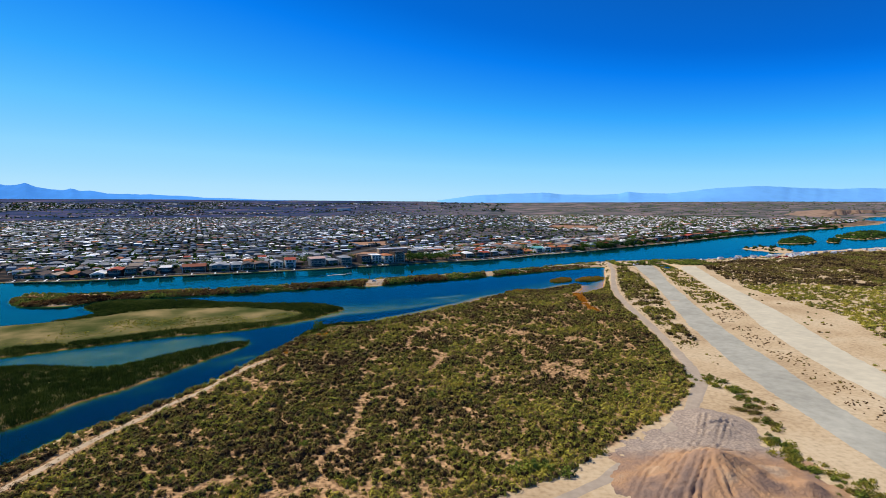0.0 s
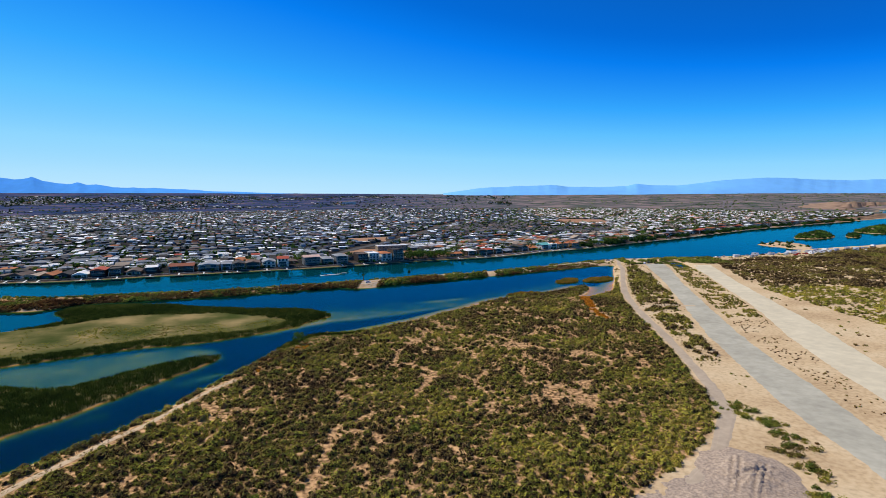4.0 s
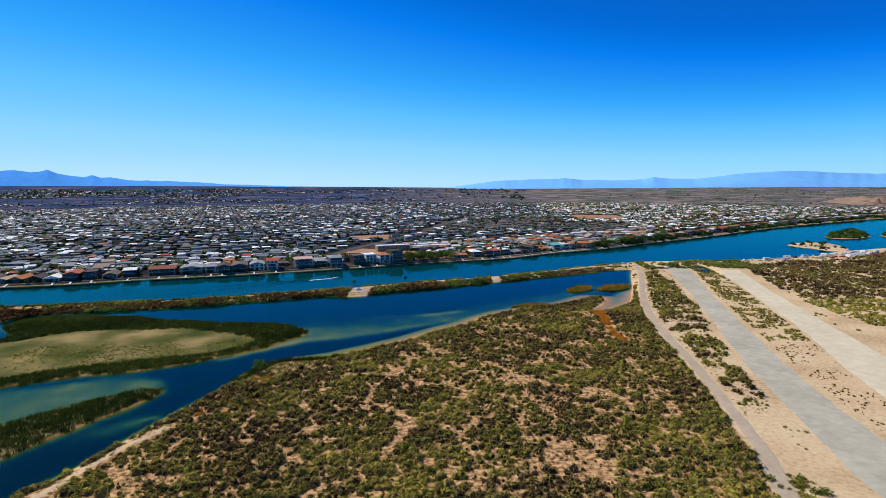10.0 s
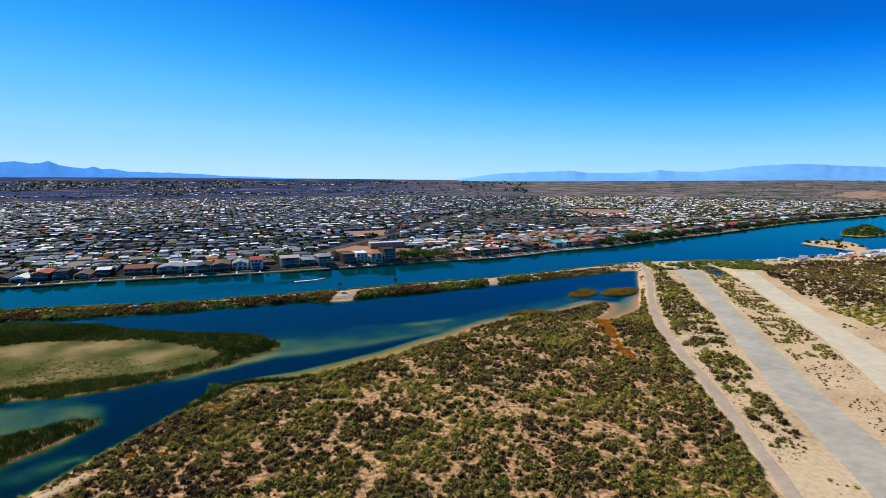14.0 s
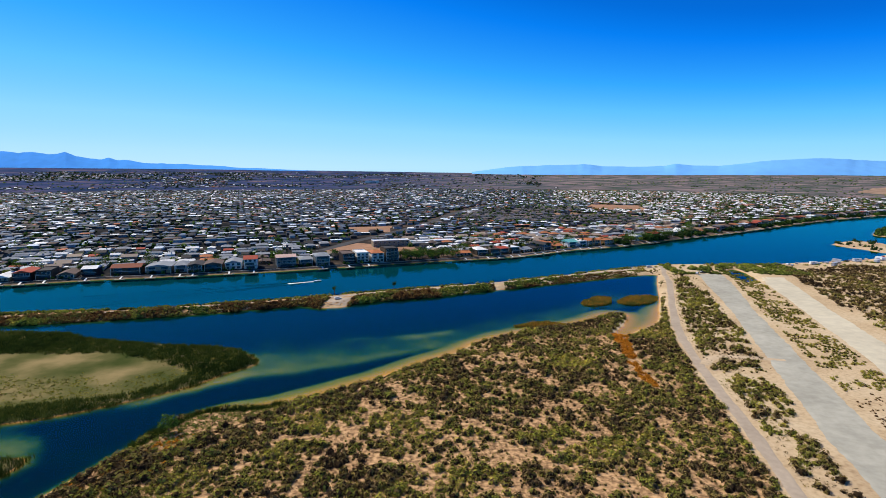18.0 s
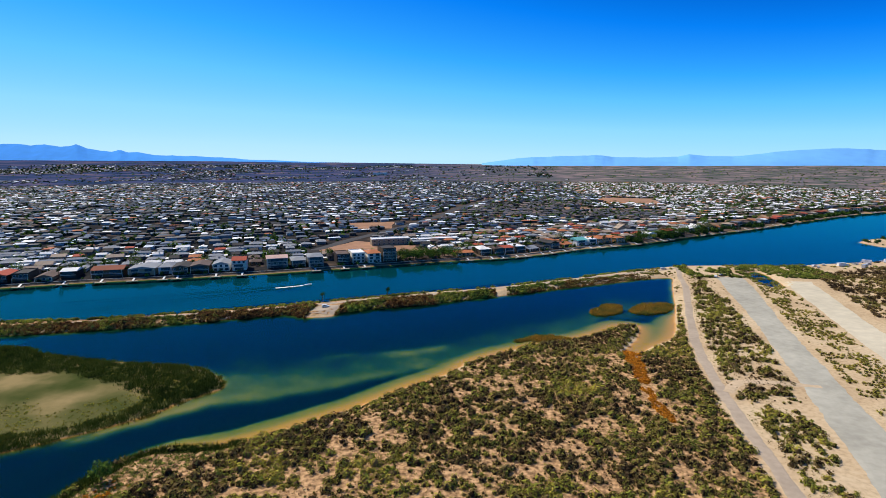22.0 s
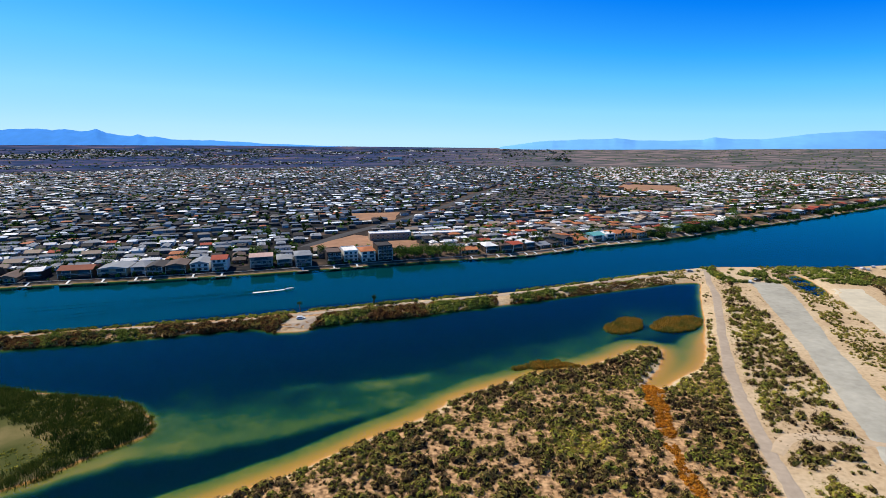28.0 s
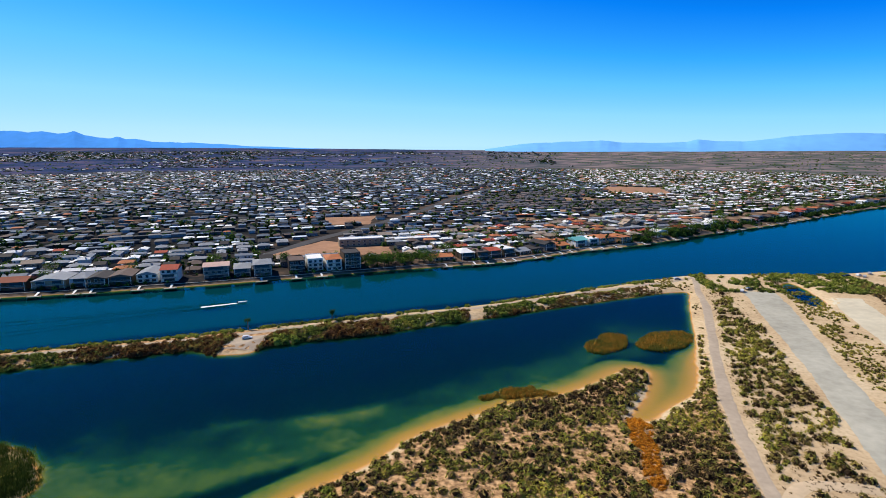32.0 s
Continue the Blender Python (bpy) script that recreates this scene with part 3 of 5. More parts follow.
at = me.attributes.new("zone", "FLOAT_COLOR", "POINT")
at.data.foreach_set("color", zone.ravel())
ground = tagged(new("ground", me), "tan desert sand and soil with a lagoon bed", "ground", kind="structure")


class Terrain:
    """Looks up the height of the finished ground sheet."""

    def __call__(self, x, y):
        x, y = np.asarray(x, float), np.asarray(y, float)
        i = np.clip(np.searchsorted(GX, x) - 1, 0, len(GX) - 2)
        j = np.clip(np.searchsorted(GY, y) - 1, 0, len(GY) - 2)
        a, b = (x - GX[i]) / (GX[i + 1] - GX[i]), (y - GY[j]) / (GY[j + 1] - GY[j])
        return (gz[j, i] * (1 - a) + gz[j, i + 1] * a) * (1 - b) + (gz[j + 1, i] * (1 - a) + gz[j + 1, i + 1] * a) * b


height = Terrain()
wx = np.array([-6000, -1500, 0, 1500, 6000.0])
me, *_ = sheet("water", wx, np.array([-800, 0, 1000, 2600, 4900.0]), lambda x, y: x * 0, M["water"])
tagged(new("water", me), "deep blue river and calm dark lagoon water", "water", kind="structure")


def ribbon(name, ys, lo, hi, mat, label, lift=0.12, across=6, step=1.0, category="road", rough=0.8):
    """A strip of road laid on the ground between two edges given against y."""
    yy = np.arange(ys[0], ys[-1] + 0.1, step)
    a, b = np.interp(yy, ys, lo), np.interp(yy, ys, hi)
    a = a + (smooth_noise(yy, yy * 0, 22, 1) - 0.5) * rough * 2
    b = b + (smooth_noise(yy, yy * 0 + 50, 22, 2) - 0.5) * rough * 2
    a = a + (smooth_noise(yy, yy * 0 + 9, 2.5, 5, 2) - 0.5) * rough
    b = b + (smooth_noise(yy, yy * 0 + 70, 2.5, 6, 2) - 0.5) * rough
    w = np.linspace(0, 1, across + 1)
    x = a[:, None] * (1 - w) + b[:, None] * w
    y = np.repeat(yy[:, None], across + 1, 1)
    sink = np.where((w == 0) | (w == 1), -0.03, lift)
    z = height(x, y) + sink[None, :]
    p = Piece()
    p.v = [tuple(q) for q in np.stack([x, y, z], -1).reshape(-1, 3)]
    n = across + 1
    p.f = [(j * n + i, j * n + i + 1, (j + 1) * n + i + 1, (j + 1) * n + i) for j in range(len(yy) - 1) for i in range(across)]
    ob = part(name, p, mat)
    return tagged(ob, label, category, kind="structure")


ribbon("dirt_road", PATH_Y[3:], [x - 2.4 for x in PATH_X[3:]], [x + 2.4 for x in PATH_X[3:]], M["gravel"], "greyish pink gravel road winding through the scrub", 0.06)
ribbon("asphalt_apron", ASPHALT_Y, ASPHALT_L, ASPHALT_R, M["asphalt"], "long worn grey asphalt apron with cracked edges", 0.07, 8, rough=1.2)
ribbon("hardpan_apron", PALE_Y, PALE_L, PALE_R, M["pale"], "long pale hard-packed apron", 0.07, 8, rough=1.2)
ribbon("sandy_track", PATH_Y[:7], [x - 4.0 for x in PATH_X[:7]], [x + 3.0 for x in PATH_X[:7]], M["gravel"], "sandy wheel track leading past the earth mound", 0.03)
LEVEE_MID_X = [-300, -245, -190, -143, -94, -53, -13, 40, 87, 125, 167, 192]
LEVEE_MID_Y = [410, 425, 441, 458, 476, 496, 515, 540, 566, 588, 611, 628]


def strip(name, line, width, label, mat, lift=0.08):
    """A road of even width along an open line, drawn smoothly through its points."""
    p = np.array(line, float)
    q = np.vstack([2 * p[0] - p[1], p, 2 * p[-1] - p[-2]])
    pts = []
    for i in range(1, len(q) - 2):
        a, b, c, d = q[i - 1], q[i], q[i + 1], q[i + 2]
        n = max(2, int(np.hypot(*(c - b)) / 4))
        for t in np.arange(n) / n:
            pts.append(0.5 * (2 * b + (c - a) * t + (2 * a - 5 * b + 4 * c - d) * t * t + (3 * b - a - 3 * c + d) * t ** 3))
    pts = np.array(pts + [p[-1]])
    g = np.gradient(pts, axis=0)
    g /= np.linalg.norm(g, axis=1, keepdims=True)
    side = np.stack([g[:, 1], -g[:, 0]], -1) * width / 2
    k = 5
    f = np.linspace(-1, 1, k)
    xy = pts[:, None] + side[:, None] * f[None, :, None]
    z = height(xy[..., 0], xy[..., 1]) + np.where(np.abs(f) == 1, -0.03, lift)[None]
    pc = Piece()
    pc.v = [tuple(v) for v in np.concatenate([xy, z[..., None]], -1).reshape(-1, 3)]
    pc.f = [(j * k + i, j * k + i + 1, (j + 1) * k + i + 1, (j + 1) * k + i) for j in range(len(pts) - 1) for i in range(k - 1)]
    return tagged(part(name, pc, mat), label, "road", kind="structure")


strip("levee_road", list(zip(LEVEE_MID_X, LEVEE_MID_Y)), 4.0, "narrow pale gravel road along the levee top", M["gravel"])
strip("track_fork", [(129, 376), (138, 386), (150, 387), (168, 384)], 5, "pale sandy track joining the gravel road and the asphalt", M["sand"])


strip("bank_track", [(-116, 122), (-113, 134), (-111, 143), (-110, 151), (-108, 162), (-105, 172), (-102, 181), (-99, 192), (-94, 202), (-90, 221), (-86, 235), (-81, 246)],
      3.0, "pale sandy track along the lagoon bank", M["sand"])


# ---- far mountains ----
def range_of_hills(name, label, az0, az1, peaks, base, dist, seed, mat, rugged):
    """A ridge standing on a wide arc; peaks are (azimuth, rise in degrees above eye level)."""
    az = np.linspace(az0, az1, 300)
    pa, ph = [p[0] for p in peaks], [p[1] for p in peaks]
    crest = np.interp(az, pa, ph)
    crest = crest + (smooth_noise(az * 40, az * 0, 55, seed, 5) - 0.5) * rugged * np.clip(crest / 0.5, 0, 1)
    p = Piece()
    rows = 7
    for k in range(rows):
        f = k / (rows - 1)
        for a, c in zip(az, crest):
            r = dist / math.cos(radians(a)) * (1 - 0.10 * (1 - f))
            top = 85 + dist / math.cos(radians(a)) * math.tan(radians(max(c, -0.6)))
            fold = (float(smooth_noise(a * 30, k * 9.0, 18, seed + 3)) - 0.5) * 30 * f * (1 - f)
            p.v.append((30 + r * math.sin(radians(a)), 150 + r * math.cos(radians(a)), base + (top - base) * f ** 0.9 + fold))
    n = len(az)
    p.f = [(j * n + i, j * n + i + 1, (j + 1) * n + i + 1, (j + 1) * n + i) for j in range(rows - 1) for i in range(n - 1)]
    ob = part(name, p, mat)
    ob.data.polygons.foreach_set("use_smooth", [True] * len(ob.data.polygons))
    tagged(ob, label, "mountains", kind="structure")


# Painted haze: deeper blue on the left range, paler on the right.
range_of_hills("mountain_range", "jagged desert mountain range on the horizon, blue haze in its colour", -55, -14,
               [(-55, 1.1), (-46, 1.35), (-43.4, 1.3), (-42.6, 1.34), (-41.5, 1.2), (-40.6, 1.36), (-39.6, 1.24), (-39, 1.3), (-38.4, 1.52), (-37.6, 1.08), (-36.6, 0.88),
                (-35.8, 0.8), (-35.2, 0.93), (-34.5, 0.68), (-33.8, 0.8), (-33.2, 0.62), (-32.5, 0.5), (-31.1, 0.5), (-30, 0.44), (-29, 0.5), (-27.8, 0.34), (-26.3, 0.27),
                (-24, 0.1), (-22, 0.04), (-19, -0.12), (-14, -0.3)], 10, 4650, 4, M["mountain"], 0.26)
range_of_hills("mountain_range", "long mountain range on the horizon, pale blue haze in its colour", -1, 56,
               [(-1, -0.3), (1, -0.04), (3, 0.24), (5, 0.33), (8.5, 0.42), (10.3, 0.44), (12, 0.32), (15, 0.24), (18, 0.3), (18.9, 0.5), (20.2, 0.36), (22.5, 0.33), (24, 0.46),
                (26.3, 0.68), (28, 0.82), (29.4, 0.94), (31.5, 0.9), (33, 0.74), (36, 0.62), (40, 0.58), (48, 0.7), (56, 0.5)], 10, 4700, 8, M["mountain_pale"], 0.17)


# ---- plants that nobody could count ----
def bushes(name, x, y, radius, tall, mat, label, leaves=40, leaf=0.24, tone=(0.1, 0.9), category="shrubs", upright=0.0, core=True):
    """Low dense shrubs: a lumpy core, painted dark as inner shade, under a cloud of small leaf sprays."""
    n = len(x)
    base = np.stack([x, y, np.maximum(height(x, y), -0.2)], -1)
    size = np.stack([radius, radius, tall], -1)
    t = rng.uniform(*tone, n) if isinstance(tone, tuple) else tone
    d = rng.normal(size=(n, leaves, 3))
    d /= np.linalg.norm(d, axis=-1, keepdims=True)
    d[..., 2] = np.abs(d[..., 2]) * 1.0
    lump = 0.72 + 0.38 * rng.random((n, leaves, 1))
    c = base[:, None] + d * lump * size[:, None]
    t1 = np.cross(d, rng.normal(size=d.shape))
    t1 /= np.linalg.norm(t1, axis=-1, keepdims=True)
    t2 = np.cross(d, t1)
    q = rng.normal(size=(n, leaves, 3, 3)) * leaf * np.array((1.15, 1.15, 0.26))
    o = t1[:, :, None] * q[..., :1] + t2[:, :, None] * q[..., 1:2] + d[:, :, None] * q[..., 2:]
    o[..., 2] *= 1 + upright
    o = o * radius[:, None, None, None]
    tri = (c[:, :, None] + o).reshape(-1, 3, 3)
    tones = np.repeat(t, leaves) + rng.uniform(-0.08, 0.08, n * leaves)
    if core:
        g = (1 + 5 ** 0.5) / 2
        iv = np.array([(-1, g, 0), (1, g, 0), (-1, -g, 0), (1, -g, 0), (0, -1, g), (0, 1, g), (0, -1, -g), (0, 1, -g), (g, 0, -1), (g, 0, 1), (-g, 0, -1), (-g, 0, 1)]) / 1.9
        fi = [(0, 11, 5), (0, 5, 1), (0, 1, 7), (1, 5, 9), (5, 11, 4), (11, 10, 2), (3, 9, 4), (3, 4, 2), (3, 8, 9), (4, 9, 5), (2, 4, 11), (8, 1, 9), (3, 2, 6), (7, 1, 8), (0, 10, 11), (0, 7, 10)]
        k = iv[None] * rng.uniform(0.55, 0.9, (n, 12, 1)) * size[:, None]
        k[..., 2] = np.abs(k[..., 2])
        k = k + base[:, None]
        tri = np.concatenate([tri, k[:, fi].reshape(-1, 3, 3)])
        # Core tones drop below the leaves': shade inside the bush, put into colour.
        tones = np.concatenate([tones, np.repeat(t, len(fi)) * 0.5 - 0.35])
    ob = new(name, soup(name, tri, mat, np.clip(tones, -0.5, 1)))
    return tagged(ob, label, category, kind="stuff")


def strewn(n, x0, x1, y0, y1, keep):
    x, y = rng.uniform(x0, x1, n), rng.uniform(y0, y1, n)
    k = keep(x, y)
    return x[k], y[k]


def south_of_lagoon(x, y):
    return y < np.interp(x, LEVEE_MID_X, LEVEE_MID_Y) - 58


# scrubland between the lagoon and the gravel road
def in_scrub(x, y):
    land = inside(MAIN, x, y)
    right = path_x(y) - 2.8 - 2 * smooth_noise(x, y, 9, 11) - np.clip(200 - y, 0, 90) * 0.18
    open_sand = np.exp(-(((x - 52) / 42) ** 2 + ((y - 310) / 75) ** 2))
    bare = 0.03 - 0.12 * np.clip((235 - y) / 50, 0, 1) * (from_line([(-60, 225), (-25, 235)], x, y) > 22) + smooth_noise(x, y, 5.5, 21, 3) + 0.40 * (smooth_noise(x, y, 45, 77) - 0.5) + 0.10 * open_sand
    fringe = (land < 10) | (right - x < 14)
    trail = np.any([from_line(line, x, y) < w * (0.6 + 0.8 * smooth_noise(x, y, 7, 35)) for line, w in TRAILS], axis=0) | (from_line(BANK_TRACK, x, y) < 2.8) | ((inside(WET, x, y) > 0) & (land > 3))
    pool = inside(rounded([(99, 420), (98, 395), (96, 372), (98, 348), (102, 348), (102, 372), (104, 395), (107, 420)]), x, y) > 0
    return (land > 1.0) & (x < right) & ((bare < 0.655) | (rng.random(np.shape(x)) < 0.16) | (fringe & (bare < 0.78))) & ~trail & ~pool & (y < 500) & (x < 150) & south_of_lagoon(x, y)


WET = rounded([(-76, 290), (-74, 304), (-66, 317), (-50, 321), (-40, 323), (-46, 313), (-56, 303), (-62, 291)])
TRAIL_MID = [(-12, 300), (-18, 283), (-18, 270), (-9, 264), (0, 253), (-2, 240), (-5, 233), (-6, 224)]
TRAIL = [(-26, 118), (-33, 140), (-35, 150), (-30, 161), (-29, 178), (-31, 199), (-26, 205), (-21, 210), (-11, 217)]
TRAILS = [(TRAIL, 1.3), ([(-12, 330), (-7, 317), (-7, 308), (-11, 302), (-17, 298), (-31, 299)], 1.5), (TRAIL_MID, 1.5),
          ([(-112, 116), (-90, 122), (-68, 129), (-62, 135), (-53, 140)], 1.6), ([(-53, 124), (-38, 131), (-33, 136), (-18, 126), (5, 118)], 2.2)]
BANK_TRACK = [(-116, 122), (-111, 143), (-108, 162), (-102, 181), (-94, 202), (-86, 235), (-80, 248)]
x, y = strewn(84000, -150, 160, 90, 500, in_scrub)
r = (0.48 + 1.45 * rng.random(len(x)) ** 2.6) * (0.75 + 0.5 * smooth_noise(x, y, 30, 8))
tone = np.clip(rng.uniform(0.08, 0.72, len(x)) + 0.42 * np.exp(-((path_x(y) - 22 - x) / 30) ** 2) * np.clip((250 - y) / 60, 0, 1) + 0.25 * (smooth_noise(x, y, 25, 31) > 0.62), 0, 1)
tall = r * rng.uniform(0.75, 1.3, len(x))
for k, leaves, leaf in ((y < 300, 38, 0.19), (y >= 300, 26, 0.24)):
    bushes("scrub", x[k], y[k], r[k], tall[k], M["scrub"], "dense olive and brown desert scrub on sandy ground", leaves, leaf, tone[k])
pool = rounded([(99, 421), (98, 395), (96, 372), (98, 348), (102, 348), (102, 372), (104, 395), (107, 421)])
x, y = strewn(2600, 92, 112, 340, 430, lambda x, y: (inside(pool, x, y) > -0.6 + 2.6 * smooth_noise(x, y, 5, 49)) & (smooth_noise(x, y, 4, 47) < 0.60 + 0.1 * (y > 385)))
bushes("orange_undergrowth", x, y, rng.uniform(0.5, 1.1, len(x)), rng.uniform(0.4, 0.9, len(x)), M["orange"], "rust-orange dry undergrowth in a damp hollow", 26, tone=(0, 1))
x, y = strewn(260, -84, -60, 255, 300, lambda x, y: (inside(MAIN, x, y) > 3) & (smooth_noise(x, y, 9, 4) > 0.5))
bushes("orange_undergrowth", x, y, rng.uniform(0.5, 1.0, len(x)), rng.uniform(0.4, 0.8, len(x)), M["orange"], "orange dry undergrowth near the lagoon bank", 26, tone=(0, 1))


# strip of brush between gravel road and asphalt, and the thicket between the aprons
def in_verge(x, y):
    left, right = path_x(y) + 4.2, np.interp(y, ASPHALT_Y, ASPHALT_L)
    margin = 0.5 + 8 * smooth_noise(x, y, 13, 3, 3) + np.clip((y - 500) / 10, 0, 6)
    fork = from_line([(129, 376), (138, 386), (150, 387), (168, 384)], x, y) < 3.0
    return (x > left - 1.5 + 5 * smooth_noise(x, y, 8, 9)) & (x < right - margin) & (y > 268) & (y < 636) & ~fork & (smooth_noise(x, y, 7, 13, 3) < 0.61)


x, y = strewn(15000, 100, 215, 260, 640, in_verge)
r = 0.55 + 1.35 * rng.random(len(x)) ** 1.7
bushes("verge_brush", x, y, r, r * rng.uniform(0.7, 1.3, len(x)), M["scrub"], "olive and dark brush between the gravel road and asphalt", 34, tone=(0.05, 0.85))


x, y = strewn(17000, 100, 215, 260, 640, lambda x, y: (x > path_x(y) + 3) & (x < np.interp(y, ASPHALT_Y, ASPHALT_L) - 3 - 6 * smooth_noise(x, y, 13, 3)) & (smooth_noise(x, y, 5, 25) > 0.42))
r = rng.uniform(0.2, 0.6, len(x))
bushes("dry_grass", x, y, r, r * 0.7, M["scrub"], "small dry tufts between the roadside shrubs", 8, 0.38, (0.0, 0.4), "grass", core=False)


def in_median(x, y):
    left, right = np.interp(y, ASPHALT_Y, ASPHALT_R) + 3, np.interp(y, PALE_Y, PALE_L) - 2
    return (x > left) & (x < right) & (y > 350) & (y < 640) & (smooth_noise(x, y, 7, 19, 3) < 0.55)


x, y = strewn(12000, 160, 260, 340, 640, in_median)
r = rng.uniform(0.35, 1.1, len(x))
bushes("median_brush", x, y, r, r * rng.uniform(0.7, 1.2, len(x)), M["scrub"], "yellow-olive brush on the strip between two aprons", 26, tone=(0.4, 1.0))


def in_tussock(x, y):
    left, right = np.interp(y, ASPHALT_Y, ASPHALT_R) + 3, np.interp(y, PALE_Y, PALE_L) - 1
    return (x > left) & (x < right) & (y < 360) & (smooth_noise(x, y, 10, 23, 3) > 0.42)


x, y = strewn(3200, 130, 210, 100, 360, in_tussock)
bushes("tussocks", x, y, rng.uniform(0.25, 0.7, len(x)), rng.uniform(0.2, 0.6, len(x)), M["rust"], "small dry tussocks on bare sand", 18, tone=(0.1, 0.9))


def in_east(x, y):
    right = np.interp(y, PALE_Y, PALE_R)
    bare = x - right < 6 + 24 * np.exp(-((y - 320) / 85) ** 2) + 6 * smooth_noise(x, y, 20, 27)
    shore = inside(MAIN, x, y)
    return (x > right + 5) & (shore > 24 + 18 * smooth_noise(x, y, 40, 2)) & ~bare & (smooth_noise(x, y, 12, 29, 3) < 0.70)


x, y = strewn(46000, 200, 760, 150, 720, in_east)
r = rng.uniform(0.8, 2.1, len(x)) * (1 + np.clip((x - 350) / 500, 0, 0.6))
dark = y + 60 * (smooth_noise(x, y, 60, 95) - 0.5) > 455 - 0.1 * (x - 300)
bushes("east_scrub", x[dark], y[dark], r[dark], (r * rng.uniform(0.6, 1.1, len(x)))[dark], M["scrub"], "dark brown and olive scrub belt beside the river", 20, 0.30, tone=(0.0, 0.38))
low = ~dark
bushes("east_meadow", x[low], y[low], r[low], (r * rng.uniform(0.3, 0.6, len(x)))[low], M["scrub"], "low yellow-green scrub plain beside the hardpan apron", 20, 0.30, tone=(0.45, 1.0))
x, y = strewn(2000, 190, 300, 590, 650, lambda x, y: (inside(MAIN, x, y) > 3) & (inside(POND, x, y) < -2) & (x < 300) & (smooth_noise(x, y, 12, 37) < 0.55))
r = rng.uniform(0.7, 1.9, len(x))
bushes("riverside_brush", x, y, r, r, M["green"], "green brush along the sandy river bank", 34, tone=(0.2, 1))

# thin brush between the gravel road and the lagoon's end
x, y = strewn(4800, 120, 195, 440, 625, lambda x, y: (inside(MAIN, x, y) > 1.2) & (x < path_x(y) - 3.4) & (x > path_x(y) - 26) & (smooth_noise(x, y, 7, 15) < 0.52))
r = rng.uniform(0.4, 1.1, len(x))
bushes("lagoon_edge_brush", x, y, r, r, M["scrub"], "low olive brush between the lagoon and gravel road", 26, tone=(0.2, 0.8))

# levee
lm = np.stack([LEVEE_MID_X, LEVEE_MID_Y], -1).astype(float)


def on_levee(x, y, lo, hi):
    mid = np.interp(x, LEVEE_MID_X, LEVEE_MID_Y)
    gap = (np.abs(x - 45) < 4) | ((np.abs(x + 61) < 8) & (hi < 0))
    return (inside(MAIN, x, y) > -0.7) & (y - mid > lo) & (y - mid < hi) & ~gap & (x < 160)


def along_levee(n, lo, hi, keep):
    x = rng.uniform(-325, 165, n)
    y = np.interp(x, LEVEE_MID_X, LEVEE_MID_Y) + rng.uniform(lo, hi, n)
    k = keep(x, y)
    return x[k], y[k]


x, y = along_levee(12500, -30, -2.0, lambda x, y: on_levee(x, y, -40, -2.0) & (smooth_noise(x, y, 7, 41) < np.clip(0.76 - (x - 20) * 0.001, 0.62, 0.76)))
r = rng.uniform(0.5, 1.9, len(x)) * (0.35 + 1.25 * smooth_noise(x, y, 8, 39)) * np.clip(1 - (x - 20) / 260, 0.6, 1)
kind = smooth_noise(x, y, 11, 53, 2) + rng.uniform(-0.06, 0.06, len(x))
tall = r * rng.uniform(0.8, 1.3, len(x))
for k, mat, words, tone in ((kind < 0.57, "rust", "rusty brown tamarisk brush on the levee's lagoon side", (0.0, 0.8)), ((kind >= 0.57) & (kind < 0.66), "scrub", "olive brush on the levee's lagoon side", (0.2, 0.8)),
                            (kind >= 0.66, "green", "green brush on the levee's lagoon side", (0.1, 0.8))):
    bushes("levee_brush", x[k], y[k], r[k], tall[k], M[mat], words, 36, tone=tone)
x, y = along_levee(3600, 3.0, 26, lambda x, y: on_levee(x, y, 3.0, 30) & (smooth_noise(x, y, 10, 43) < 0.66))
r = rng.uniform(0.5, 1.6, len(x))
bushes("levee_brush", x, y, r, r * rng.uniform(0.8, 1.3, len(x)), M["green"], "green brush on the levee's river side", 36, tone=(0.3, 1.0))


# reeds and cane in the shallows
def reeds(name, x, y, tall, mat, label, blades=26, spread=0.9, tone=(0.1, 0.9)):
    n = len(x)
    z = np.maximum(height(x, y), -0.3)
    c = np.stack([x, y, z], -1)[:, None] + np.concatenate([rng.normal(size=(n, blades, 2)) * spread, np.zeros((n, blades, 1))], -1)
    a = rng.uniform(0, math.tau, (n, blades))
    w = np.stack([np.cos(a), np.sin(a), 0 * a], -1) * rng.uniform(0.06, 0.16, (n, blades, 1))
    tip = c + np.concatenate([rng.normal(size=(n, blades, 2)) * 0.4, tall[:, None, None] * rng.uniform(0.7, 1.15, (n, blades, 1))], -1)
    tri = np.stack([c - w, c + w, tip], 2).reshape(-1, 3, 3)
    t = np.repeat(rng.uniform(*tone, n), blades)
    return tagged(new(name, soup(name, tri, mat, t)), label, "reeds", kind="stuff")


SANDY = rounded([(-90, 350), (-98, 359), (-121, 369), (-150, 374), (-203, 366), (-228, 340), (-290, 318), (-420, 265), (-420, 190), (-300, 225), (-224, 266), (-193, 285), (-159, 306), (-128, 320), (-105, 331), (-94, 339)])


def fringe(x, y):
    """Reeds all over the island but for its sandy middle."""
    return (inside(ISLAND, x, y) > -0.6) & (inside(SANDY, x, y) < 7 * (smooth_noise(x, y, 18, 51, 3) - 0.5))


